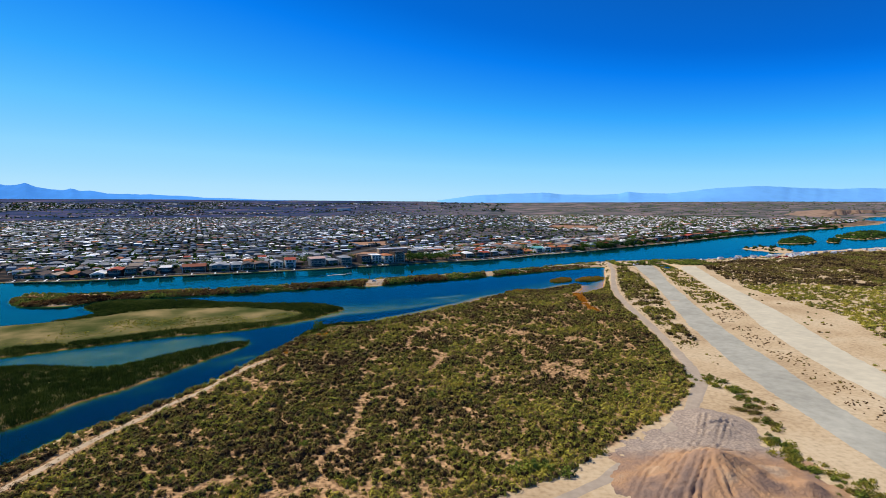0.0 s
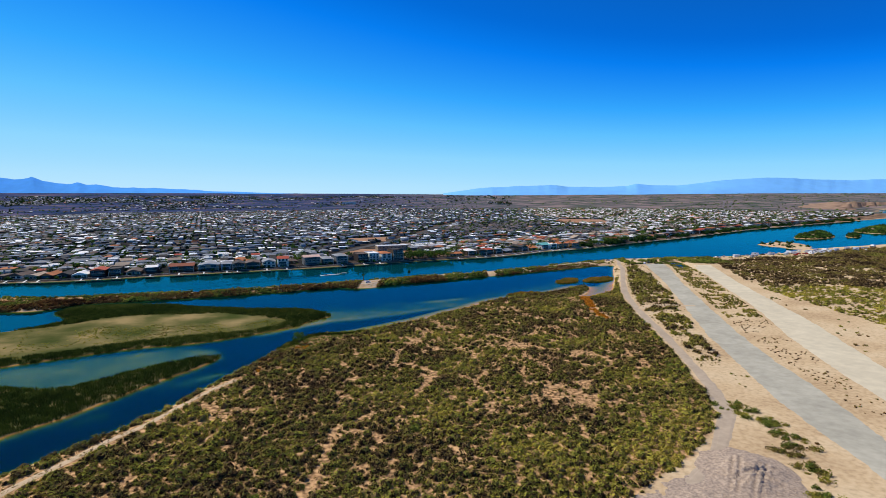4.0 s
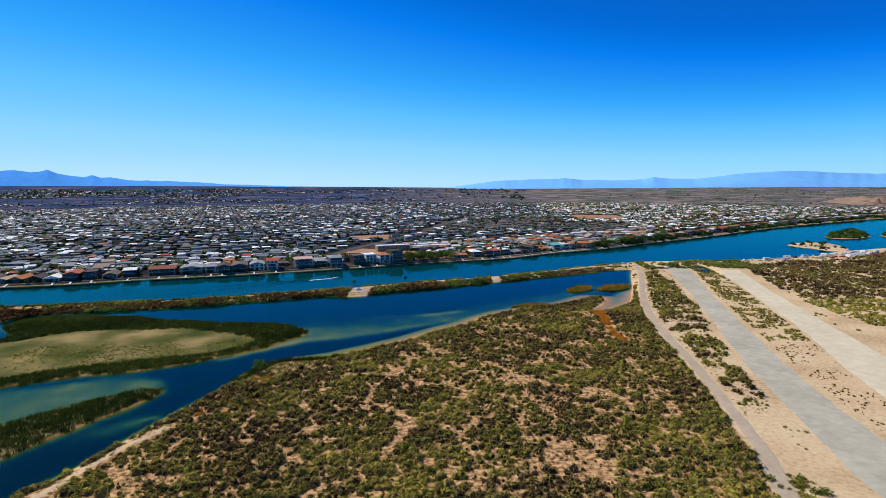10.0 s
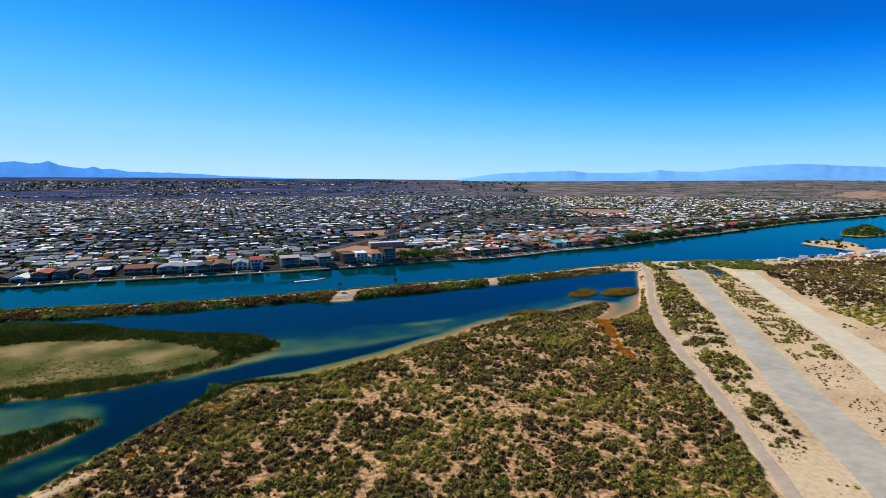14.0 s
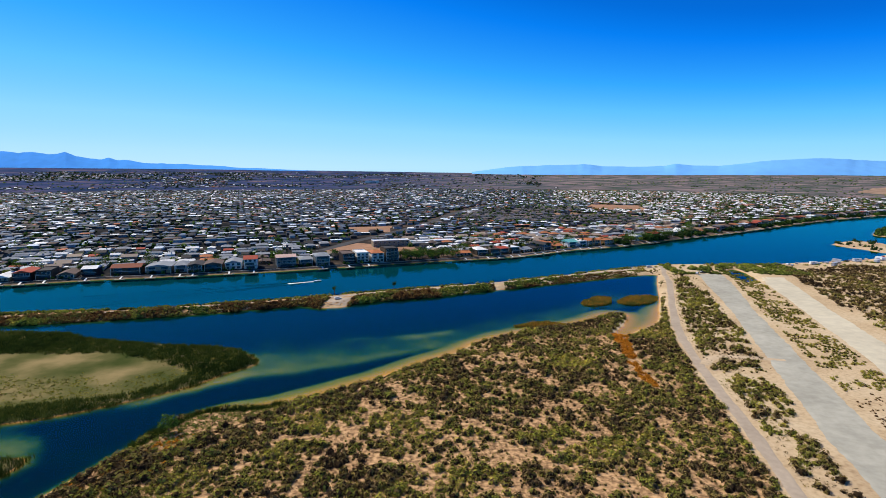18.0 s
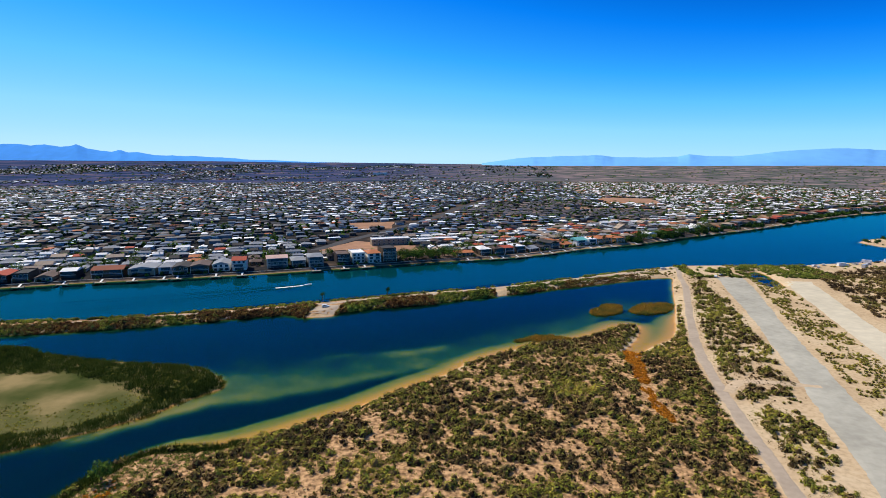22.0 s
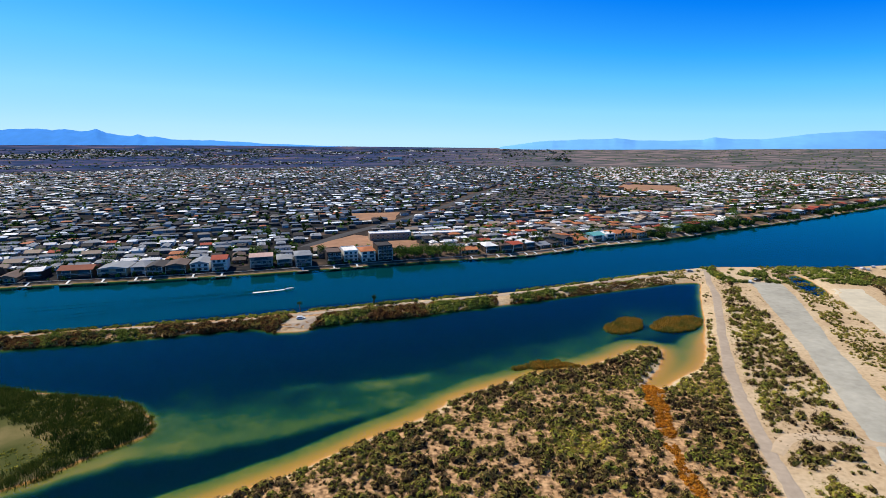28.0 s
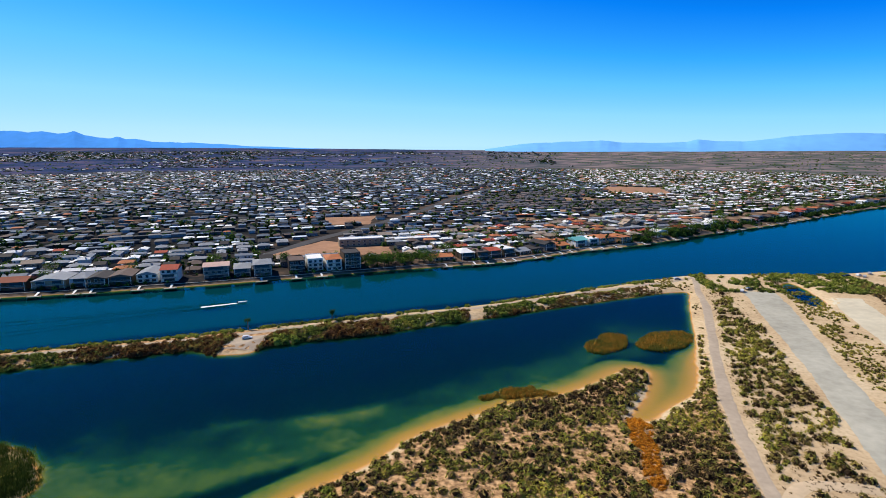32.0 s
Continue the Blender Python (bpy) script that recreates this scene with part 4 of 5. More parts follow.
x, y = strewn(30000, -330, -60, 200, 410, fringe)
reeds("reed_bed", x, y, rng.uniform(0.8, 1.7, len(x)), M["reed"], "dark green reeds fringing a sandy marsh island")
x, y = strewn(15000, -300, -100, 130, 290, lambda x, y: (inside(SPIT, x, y) > -0.8 + 4.5 * np.clip(smooth_noise(x, y, 22, 97) - 0.45, 0, 1)))
reeds("reed_bed", x, y, rng.uniform(0.8, 1.7, len(x)), M["reed"], "dark green reeds and rushes on a narrow spit", tone=(0, 0.7))
for outline in ([(97, 490), (104, 502), (112, 509), (118, 505), (115, 492), (104, 483)], [(121, 496), (132, 511), (147, 516), (152, 506), (142, 493), (127, 489)],
                [(50, 432), (57, 441), (68, 444), (76, 443), (80, 438), (66, 436)]):
    po = rounded(outline)
    x, y = strewn(3500, po[:, 0].min() - 2, po[:, 0].max() + 2, po[:, 1].min() - 2, po[:, 1].max() + 2, lambda x, y: inside(po, x, y) > 6.5 * (smooth_noise(x, y, 7, 91) - 0.42))
    r = rng.uniform(0.4, 0.9, len(x))
    bushes("cane_clump", x, y, r, r * 0.8 + 1.0 * smooth_noise(x, y, 6, 93), M["cane"], "rust and green cane clump standing in the lagoon", 12, 0.28, (0.0, 0.75), "reeds", 1.0, False)
for po, k in ((ISLET_A, 300), (ISLET_B, 500), (ISLET_C, 60), (SANDBAR, 30)):
    x, y = strewn(k * 4, po[:, 0].min(), po[:, 0].max(), po[:, 1].min(), po[:, 1].max(), lambda x, y: inside(po, x, y) > 2)
    x, y = x[:k], y[:k]
    r = rng.uniform(1.2, 3.8, len(x))
    bushes("islet_brush", x, y, r, r * 1.2, M["grove"], "dark green brush on a river islet", 26, tone=(0, 0.7))

# wet corner of the bank: a dark reed edge round bright green grass
x, y = strewn(2600, -80, -38, 286, 326, lambda x, y: (inside(WET, x, y) > -1) & (inside(MAIN, x, y) < 4))
reeds("reed_bed", x, y, rng.uniform(1.0, 2.2, len(x)), M["reed"], "dark rusty reeds along the lagoon bank", tone=(0, 0.5))
x, y = strewn(2200, -80, -38, 286, 326, lambda x, y: (inside(WET, x, y) > 0) & (inside(MAIN, x, y) > 3))
r = rng.uniform(0.3, 0.7, len(x))
bushes("marsh_grass", x, y, r, r * 0.6, M["green"], "bright green wet grass by the lagoon bank", 12, 0.4, (0.2, 0.8), "grass", core=False)

# low marsh grass over the island, and dry grass in the bare places of the scrub
x, y = strewn(22000, -330, -80, 210, 405, lambda x, y: (inside(ISLAND, x, y) > 4) & (smooth_noise(x, y, 30, 81, 4) + 0.0012 * (x + 160) > 0.42 + 0.14 * rng.random(np.shape(x))))
r = rng.uniform(0.25, 0.7, len(x))
bushes("marsh_grass", x, y, r, r * 0.5, M["scrub"], "low olive marsh grass on the sandy island", 12, 0.4, (0.5, 1.0), "grass", core=False)
x, y = strewn(46000, -130, 140, 100, 470, lambda x, y: (inside(MAIN, x, y) > 4) & (x < path_x(y) - 5 - np.clip(200 - y, 0, 90) * 0.18) & (smooth_noise(x, y, 6, 85) > 0.40) & south_of_lagoon(x, y))
r = rng.uniform(0.2, 0.65, len(x))
bushes("dry_grass", x, y, r, r * 0.7, M["scrub"], "small dry tufts between the shrubs", 8, 0.38, (0.0, 0.42), "grass", core=False)


# ---- shrubs that stand alone on the sand ----
def shrub_mesh(seed, mat):
    r = np.random.default_rng(seed)
    lobes = [(r.uniform(-0.6, 0.6), r.uniform(-0.6, 0.6), r.uniform(0.55, 0.9)) for _ in range(5)]
    out = []
    for a, b, c in lobes:
        d = r.normal(size=(46, 3))
        d /= np.linalg.norm(d, axis=1, keepdims=True)
        d[:, 2] = np.abs(d[:, 2])
        o = d * (0.5 + 0.5 * r.random((46, 1))) * np.array((c, c, c * 1.15)) + np.array((a, b, 0))
        out.append(o[:, None] + r.normal(size=(46, 3, 3)) * 0.13)
    tri = np.concatenate(out)
    return soup("shrub", tri, M[mat], r.uniform(0.1, 0.95, len(tri)))


SHRUBS = [shrub_mesh(k, m) for k, m in enumerate(("scrub", "scrub", "green", "rust", "green"))]
SHRUB_WORDS = ["olive desert shrub alone on pale sand", "brownish desert shrub alone on pale sand", "fresh green desert shrub on sand", "dry rust-coloured shrub on sand", "bushy yellow-green shrub on sand"]


def shrub(x, y, size, k):
    ob = new("shrub", SHRUBS[k])
    ob.matrix_basis = pose(x, y, float(height(x, y)) - 0.05, 0, 0, rs.uniform(0, 360)) @ Matrix.Diagonal((size, size, size * rs.uniform(0.8, 1.1), 1))
    tagged(ob, SHRUB_WORDS[k], "shrub", "lone shrubs on the sand")


rs = random.Random(21)
# clumps beside the heap and the sand margin of the asphalt
for cx, cy, spread, n in ((108, 213, 4, 26), (112, 203, 3, 16), (111, 193, 4, 20), (107, 181, 3, 16), (105, 174, 3, 14), (100, 158, 3, 16), (98, 147, 4, 20), (103, 134, 5, 24), (109, 128, 5, 20)):
    for k in range(int(n * 0.75)):
        shrub(rs.gauss(cx, spread * 0.6), rs.gauss(cy, spread), rs.uniform(0.7, 1.9), rs.choice([0, 0, 1, 2, 4]))
for k in range(62):
    y = rs.uniform(170, 590)
    x = float(np.interp(y, ASPHALT_Y, ASPHALT_L)) - rs.uniform(1, 9)
    if x > float(path_x(y)) + 5:
        shrub(x, y, rs.uniform(0.25, 0.8), rs.choice([0, 1, 3]))
for k in range(32):
    y = rs.uniform(190, 460)
    x = float(np.interp(y, PALE_Y, PALE_R)) + rs.uniform(1, 20)
    shrub(x, y, rs.uniform(0.4, 1.2), rs.choice([0, 1, 2, 3]))
for k in range(26):
    x = rs.uniform(270, 400)
    y = float(np.interp(x, [277, 318, 403], [640, 652, 680])) - rs.uniform(3, 22)
    shrub(x, y, rs.uniform(0.7, 1.8), rs.choice([2, 4, 0]))
for k in range(100):
    x, y = rs.uniform(-90, 125), rs.uniform(130, 440)
    if in_scrub(np.array([x]), np.array([y]))[0]:
        shrub(x, y, rs.uniform(1.1, 2.1), rs.choice([2, 4, 4, 0, 1]))
for x, y, size in ((24, 143, 3.0), (28, 141, 2.8), (32, 139, 2.6), (20, 140, 2.6), (54, 191, 1.8), (103, 260, 2.2), (105, 255, 2.0)):
    shrub(x, y, size, 2)


# ---- town ----
AX = Vector((0.91, 0.41, 0)).normalized()
AY = Vector((-AX.y, AX.x, 0))


def gable_rows(cx, cy, w, d, h, rise, turn, base):
    """Corner points of many simple houses: eight for the walls and six for the roof of each."""
    c, s = np.cos(turn), np.sin(turn)

    def pt(u, v, z):
        return np.stack([cx + u * c - v * s, cy + u * s + v * c, base + z], -1)

    hw, hd, o, low = w / 2, d / 2, 0.5, 0 * h - 0.5
    walls = np.stack([pt(-hw, -hd, low), pt(hw, -hd, low), pt(hw, hd, low), pt(-hw, hd, low), pt(-hw, -hd, h), pt(hw, -hd, h), pt(hw, hd, h), pt(-hw, hd, h)], 1)
    roof = np.stack([pt(-hw - o, -hd - o, h), pt(hw + o, -hd - o, h), pt(hw + o, hd + o, h), pt(-hw - o, hd + o, h), pt(-hw * 0.75, 0 * h, h + rise), pt(hw * 0.75, 0 * h, h + rise)], 1)
    return walls, roof


WALL_FACES = [(0, 1, 5, 4), (1, 2, 6, 5), (2, 3, 7, 6), (3, 0, 4, 7)]
ROOF_FACES = [(0, 1, 5, 4), (1, 2, 5), (2, 3, 4, 5), (3, 0, 4)]


def joined(name, corners, faces, mat, label, category):
    """Many alike houses in one mesh, each a loose piece of its own."""
    n, k = corners.shape[:2]
    sizes = np.array([len(f) for f in faces], np.int32)
    idx = (np.arange(n, dtype=np.int32)[:, None] * k + np.concatenate([np.array(f, np.int32) for f in faces])[None]).ravel()
    start = (np.arange(n, dtype=np.int32)[:, None] * int(sizes.sum()) + np.concatenate([[0], np.cumsum(sizes)[:-1]]).astype(np.int32)[None]).ravel()
    me = bpy.data.meshes.new(name)
    me.vertices.add(n * k)
    me.vertices.foreach_set("co", corners.astype(np.float32).ravel())
    me.loops.add(len(idx))
    me.loops.foreach_set("vertex_index", idx.astype(np.int32))
    me.polygons.add(len(start))
    me.polygons.foreach_set("loop_start", start.astype(np.int32))
    me.update(calc_edges=True)
    me.materials.append(mat)
    return tagged(new(name, me), label, category, kind="stuff")


def far_town():
    us, vs = np.meshgrid(np.arange(-2800, 3000, 11.5), np.arange(-900, 4300, 14.5))
    row = np.round(vs / 14.5).astype(int)
    vs = vs + np.where(row % 2 == 0, 2.6, -1.4)
    us, vs = us.ravel() + rng.uniform(-2, 2, us.size), vs.ravel() + rng.uniform(-1.2, 1.2, us.size)
    x = 60 + us * AX.x + vs * AY.x
    y = 700 + us * AX.y + vs * AY.y
    az = np.degrees(np.arctan2(x - 30, y - 100))
    k = (np.abs(az) < 48) & (y > 480) & (y < 4500)
    us, vs, x, y = us[k], vs[k], x[k], y[k]
    d = inside(CITY, x, y)
    r = np.hypot(x - 30, y - 150)
    edge = town_edge(x, y)
    lots = np.zeros(x.shape, bool)
    for poly in LOTS:
        lots |= inside(np.array(poly, float), x, y) > -4
    street = (np.mod(vs, 174) < 6) | (from_line(AVENUE, x, y) < 12)
    fill = 0.86 - 0.4 * (smooth_noise(x, y, 120, 6) > 0.60)
    outlying = (x < 250 + 300 * smooth_noise(x, y, 400, 12)) & (r > edge + 230) & (r < 4200)
    fill = np.where(outlying, 0.4 * np.clip((smooth_noise(x, y, 330, 14, 4) - 0.46) * 5, 0.02, 1), fill)
    keep = (d > 62) & ~near_block(x, y, d) & ((r < edge) | outlying) & ~lots & ~street & (rng.random(x.size) < fill)
    x, y = x[keep], y[keep]
    n = len(x)
    far = 1 + np.clip((np.hypot(x - 30, y - 150) - 2200) / 1500, 0, 0.8)
    w, dep = rng.uniform(5.5, 13, n) * far, rng.uniform(4, 7.5, n) * far
    turn = math.atan2(AX.y, AX.x) + rng.choice([0, math.pi / 2], n, p=[0.78, 0.22]) + rng.normal(0, 0.05, n)
    walls, roof = gable_rows(x, y, w, dep, rng.uniform(2.3, 3.3, n), rng.uniform(0.3, 1.5, n), turn, height(x, y))
    joined("far_houses", walls, WALL_FACES, M["walls"], "rows of low desert town houses, walls in grey stucco", "houses")
    east = x + 120 * (smooth_noise(x, y, 150, 44) - 0.5) > 190 + 0.05 * y
    tract = inside(np.array([(-20, 1030), (30, 1260), (225, 1370), (262, 1300), (165, 1200), (172, 1160), (325, 1120), (290, 985)], float), x, y) > 0
    joined("far_roofs", roof[tract], ROOF_FACES, M["tract_roofs"], "even rows of slate grey and brown roofs of a newer tract", "roofs")
    roof, east = roof[~tract], east[~tract]
    joined("far_roofs", roof[~east], ROOF_FACES, M["roofs"], "white, grey, brown and red roofs of the town, tinted blue for haze", "roofs")
    joined("far_roofs", roof[east], ROOF_FACES, M["pale_roofs"], "mostly pale roofs among the eastern town's trees", "roofs")
    # trees among the houses
    odds = 0.85 + np.clip((x + 100) / 300, 0, 1.6)
    k = rng.choice(n, 26000, p=odds / odds.sum())
    tx, ty = x[k] + rng.uniform(-8, 8, len(k)), y[k] + rng.uniform(-8, 8, len(k))
    rr = rng.uniform(1.0, 3.4, len(tx)) * far[k]
    bushes("town_trees", tx, ty, rr, rr * rng.uniform(1.2, 2.4, len(tx)), M["grove"], "dark green garden trees between the houses", 11, 0.5,
           rng.uniform(0.0, 0.75, len(tx)) * np.where(np.hypot(tx - 30, ty - 150) > 2250, 0.2, 1.0), "trees")
    # creosote on the desert beyond the town
    tx, ty = rng.uniform(-2600, 3200, 8000), rng.uniform(1300, 4400, 8000)
    k = (np.hypot(tx - 30, ty - 150) > town_edge(tx, ty)) & (inside(CITY, tx, ty) > 40) & (smooth_noise(tx, ty, 260, 18, 3) > 0.42)
    rr = rng.uniform(1.5, 4.5, k.sum())
    bushes("desert_brush", tx[k], ty[k], rr, rr * 0.7, M["grove"], "dark sparse brush on the desert beyond town", 8, 0.5, (0.2, 1.0), "brush")
    print("far houses", n)


AVENUE = [(-137, 667), (-127, 713), (-115, 762), (-84, 858), (-45, 1020), (-17, 1198), (39, 1394)]
LOTS = [[(-135, 672), (-108, 745), (-40, 720), (-30, 690)], [(262, 1295), (292, 1460), (392, 1430), (370, 1262)], [(160, 1196), (168, 1166), (326, 1124), (332, 1152)], [(-163, 912), (-100, 930), (-91, 858), (-137, 853)]]


def near_block(x, y, d):
    """The streets next to the river, whose houses are built one by one."""
    return (d < 140) & (x > -430) & (x < 330)


far_town()


# ---- houses built one by one ----
def roof_piece(w, d, z, rise, style, over=0.6):
    p = Piece()
    hw, hd = w / 2 + over, d / 2 + over
    if style == "flat":
        p.box(-hw + over, -hd + over, z, hw - over, hd - over, z + 0.25)
        t = 0.25
        p.box(-hw + over, -hd + over, z, hw - over, -hd + over + t, z + 0.8)
        p.box(-hw + over, hd - over - t, z, hw - over, hd - over, z + 0.8)
        p.box(-hw + over, -hd + over + t, z, -hw + over + t, hd - over - t, z + 0.8)
        p.box(hw - over - t, -hd + over + t, z, hw - over, hd - over - t, z + 0.8)
        return p
    cut = 0.0 if style == "gable" else min(hd, hw) * 0.85
    e = 0.2
    if style == "deep":
        low = [(-hw, -hd, z), (hw, -hd, z), (hw, hd, z), (-hw, hd, z)]
        ridge = [(0, -hd, z + rise), (0, hd, z + rise)]
        v = low + ridge + [(x, y, q - e) for x, y, q in low]
        p.add(v, [(1, 2, 5, 4), (3, 0, 4, 5), (0, 1, 4), (2, 3, 5), (6, 7, 1, 0), (7, 8, 2, 1), (8, 9, 3, 2), (9, 6, 0, 3), (9, 8, 7, 6)])
        return p
    low = [(-hw, -hd, z), (hw, -hd, z), (hw, hd, z), (-hw, hd, z)]
    ridge = [(-hw + cut, 0, z + rise), (hw - cut, 0, z + rise)]
    v = low + ridge + [(x, y, q - e) for x, y, q in low]
    p.add(v, [(0, 1, 5, 4), (2, 3, 4, 5), (1, 2, 5), (3, 0, 4), (6, 7, 1, 0), (7, 8, 2, 1), (8, 9, 3, 2), (9, 6, 0, 3), (9, 8, 7, 6)])
    return p


def window(parent, x, y, z, w, h, mat_frame=None):
    f = part("window", Piece().box(x - w / 2 - 0.1, y - 0.06, z - 0.1, x + w / 2 + 0.1, y + 0.05, z + h + 0.1), mat_frame or M["frame"], parent)
    part("pane", Piece().box(x - w / 2, y - 0.10, z, x + w / 2, y - 0.05, z + h), M["glass"], f)


def river_house(w, d, storeys, wall, roof, style, label, seed):
    """A house on the bank, its front of glass and balconies to the river (towards -y)."""
    r = random.Random(seed)
    h = 2.75 * storeys
    ob = thing("river_house", label, "house", "houses on the river bank")
    part("wall", Piece().box(-w / 2, -d / 2, -2.5, w / 2, d / 2, h), WALL[wall], ob)
    part("roof", roof_piece(w, d, h + 0.01, r.uniform(1.4, 2.4), style), ROOF[roof], ob)
    for s in range(int(storeys)):
        z = s * 2.75
        kind = r.choice(["band", "pair", "row"])
        if kind == "band":
            window(ob, r.uniform(-0.08, 0.08) * w, -d / 2, z + 0.3, w * r.uniform(0.55, 0.75), 2.1, WALL["dark"])
        elif kind == "pair":
            window(ob, -w * 0.26, -d / 2, z + 0.4, w * r.uniform(0.2, 0.34), 1.9)
            window(ob, w * 0.24, -d / 2, z + 0.4, w * r.uniform(0.2, 0.34), 1.9, WALL["dark"])
        else:
            n = max(2, int(w / 3.4))
            for k in range(n):
                window(ob, -w / 2 + (k + 0.5) * w / n, -d / 2, z + 0.5, w / n * r.uniform(0.4, 0.7), 1.8)
        if s > 0 or storeys > 2:
            b = part("balcony", Piece().box(-w / 2 + 0.2, -d / 2 - 1.9, z - 0.22, w / 2 - 0.2, -d / 2 - 0.12, z - 0.02), M["concrete"], ob)
            q = Piece().box(-w / 2 + 0.2, -d / 2 - 1.9, z + 0.92, w / 2 - 0.2, -d / 2 - 1.82, z + 1.0)
            for k in range(int(w / 2.2) + 1):
                x = -w / 2 + 0.25 + k * (w - 0.55) / int(w / 2.2)
                q.box(x, -d / 2 - 1.89, z - 0.02, x + 0.06, -d / 2 - 1.83, z + 0.92)
            part("railing", q, M["rail"], b)
    for x in (-w / 2 + 0.3, w / 2 - 0.5):
        part("column", Piece().box(x, -d / 2 - 1.85, -2.5, x + 0.25, -d / 2 - 1.6, h - 0.1 if style != "flat" else h - 2.75), WALL["white" if wall != "dark" else "dark"], ob)
    return ob


def dock(r):
    ob = thing("boat_dock", "small grey timber boat dock with a white ramp", "dock", "docks along the river bank")
    part("ramp", Piece().add([(-0.7, 0, 1.6), (0.7, 0, 1.6), (0.7, -6, 0.45), (-0.7, -6, 0.45), (-0.7, 0, 1.45), (0.7, 0, 1.45), (0.7, -6, 0.3), (-0.7, -6, 0.3)],
                             [(3, 2, 1, 0), (4, 5, 6, 7), (0, 1, 5, 4), (1, 2, 6, 5), (2, 3, 7, 6), (3, 0, 4, 7)]), M["frame"], ob)
    part("deck", Piece().box(-4, -8.5, 0.2, 4, -6, 0.45), M["timber"], ob)
    for x in (-3.8, 3.6):
        for y in (-8.4, -6.3):
            part("post", Piece().box(x, y, -2.0, x + 0.2, y + 0.2, 1.1), M["timber"], ob)
    return ob


BANK = CITY[(CITY[:, 1] > 480) & (CITY[:, 1] < 1700) & (CITY[:, 0] > -420) & (CITY[:, 0] < 1300)]


def bank_frame(x, inland, z=None):
    """A pose on the far bank at the given x, moved inland, facing the river."""
    i = int(np.clip(np.searchsorted(BANK[:, 0], x), 2, len(BANK) - 3))
    a, b = BANK[i - 2], BANK[i + 2]
    t = math.atan2(b[1] - a[1], b[0] - a[0])
    y = float(np.interp(x, BANK[:, 0], BANK[:, 1]))
    px, py = x - math.sin(t) * inland, y + math.cos(t) * inland
    return pose(px, py, float(height(px, py)) if z is None else z, 0, 0, math.degrees(t))


RIVERSIDE = [(-264, -240, 2, "brown", "redbrown", "gable"), (-238, -220, 2, "tan", "grey", "deep"), (-218, -209, 2, "blue", "grey", "hip"),
             (-208, -197, 2, "brown", "dark", "deep"), (-196, -183, 2, "brown", "brown", "deep"), (-181, -169, 2, "white", "grey", "deep"),
             (-167, -157, 3, "white", "red", "gable"), (-141, -126, 3, "grey", "pink", "gable"), (-123, -113, 2, "grey", "grey", "hip"),
             (-111, -100, 3, "grey", "grey", "hip"), (-89, -79, 3, "dark", "brown", "flat"), (-77, -67, 3, "white", "white", "flat"),
             (-65, -55, 3, "white", "tile", "hip"), (-53, -42, 4, "brown", "dark", "flat"), (12, 27, 1, "tan", "tile", "gable"),
             (131, 142, 2, "white", "teal", "gable"), (144, 153, 2, "white", "white", "flat"), (155, 171, 2, "ochre", "tile", "hip"), (174, 184, 2, "ochre", "tile", "hip")]
SHAPES = {"gable": "gabled", "hip": "hipped", "deep": "gabled", "flat": "flat"}
WORDS = {"redbrown": "red-brown", "tile": "orange tile", "pink": "pale pink"}
rd = random.Random(4)
for lo, hi, n in ((-404, -268, 10), (32, 128, 8), (190, 326, 9), (330, 900, 56)):
    for k in range(n):
        a = lo + (hi - lo) * k / n
        b = a + (hi - lo) / n * rd.uniform(0.7, 0.88)
        RIVERSIDE.append((a, b, rd.choice([1, 2, 2]), rd.choice(["white", "tan", "brown", "grey", "dark", "brown", "dark"]),
                          rd.choice(["tile", "grey", "white", "brown", "tan", "dark", "red"]), rd.choice(["gable", "hip", "deep", "flat"])))
for k, (a, b, st, wall, roof, style) in enumerate(RIVERSIDE):
    m = bank_frame((a + b) / 2, 17 + 2 * (k % 3))
    width = (b - a) / max(0.5, abs(m.to_3x3().col[0].x))
    number = {1: "one", 2: "two", 3: "three", 4: "four"}[st]
    ob = river_house(min(width, 22), (20 if style != "gable" else 15) if a < 186 else 11, st, wall, roof, style,
                     f"{number}-storey {wall} river house with a {SHAPES[style]} {WORDS.get(roof, roof)} roof and balconies", k)
    ob.matrix_basis = m
first = None
for k, (a, b, *_) in enumerate(RIVERSIDE):
    if rd.random() < 0.75:
        m = bank_frame(a + (b - a) * rd.uniform(0.2, 0.8), 3.5, 0)
        if first is None:
            first = dock(rd)
            first.matrix_basis = m
        else:
            copy_thing(first, m)

# planting in the riverside gardens
u = rng.uniform(-400, 190, 170)
w = rng.choice([6.0, 7.5, 29.0, 32.0], 170) + rng.uniform(-1, 1, 170)
r = rng.uniform(0.8, 2.2, 170)
bushes("garden_trees", u - 0.42 * w, np.interp(u, BANK[:, 0], BANK[:, 1]) + 0.9 * w, r, r * rng.uniform(1.0, 1.8, 170), M["grove"],
       "green bushes and small trees in the riverside gardens", 40, 0.3, (0.0, 1.0), "trees")

# seawall at the foot of the riverside lots
wall_piece = Piece()
xs = np.arange(-404, 200, 3.0)
for xa, xb in zip(xs[:-1], xs[1:]):
    ya, yb = np.interp([xa, xb], BANK[:, 0], BANK[:, 1]) + 3.2
    wall_piece.add([(xa, ya, -1.2), (xb, yb, -1.2), (xb, yb + 0.5, -1.2), (xa, ya + 0.5, -1.2), (xa, ya, 1.7), (xb, yb, 1.7), (xb, yb + 0.5, 1.7), (xa, ya + 0.5, 1.7)],
                   [(4, 5, 6, 7), (0, 1, 5, 4), (2, 3, 7, 6)])
tagged(part("seawall", wall_piece, M["concrete"]), "low grey concrete seawall along the river bank", "wall", kind="structure")


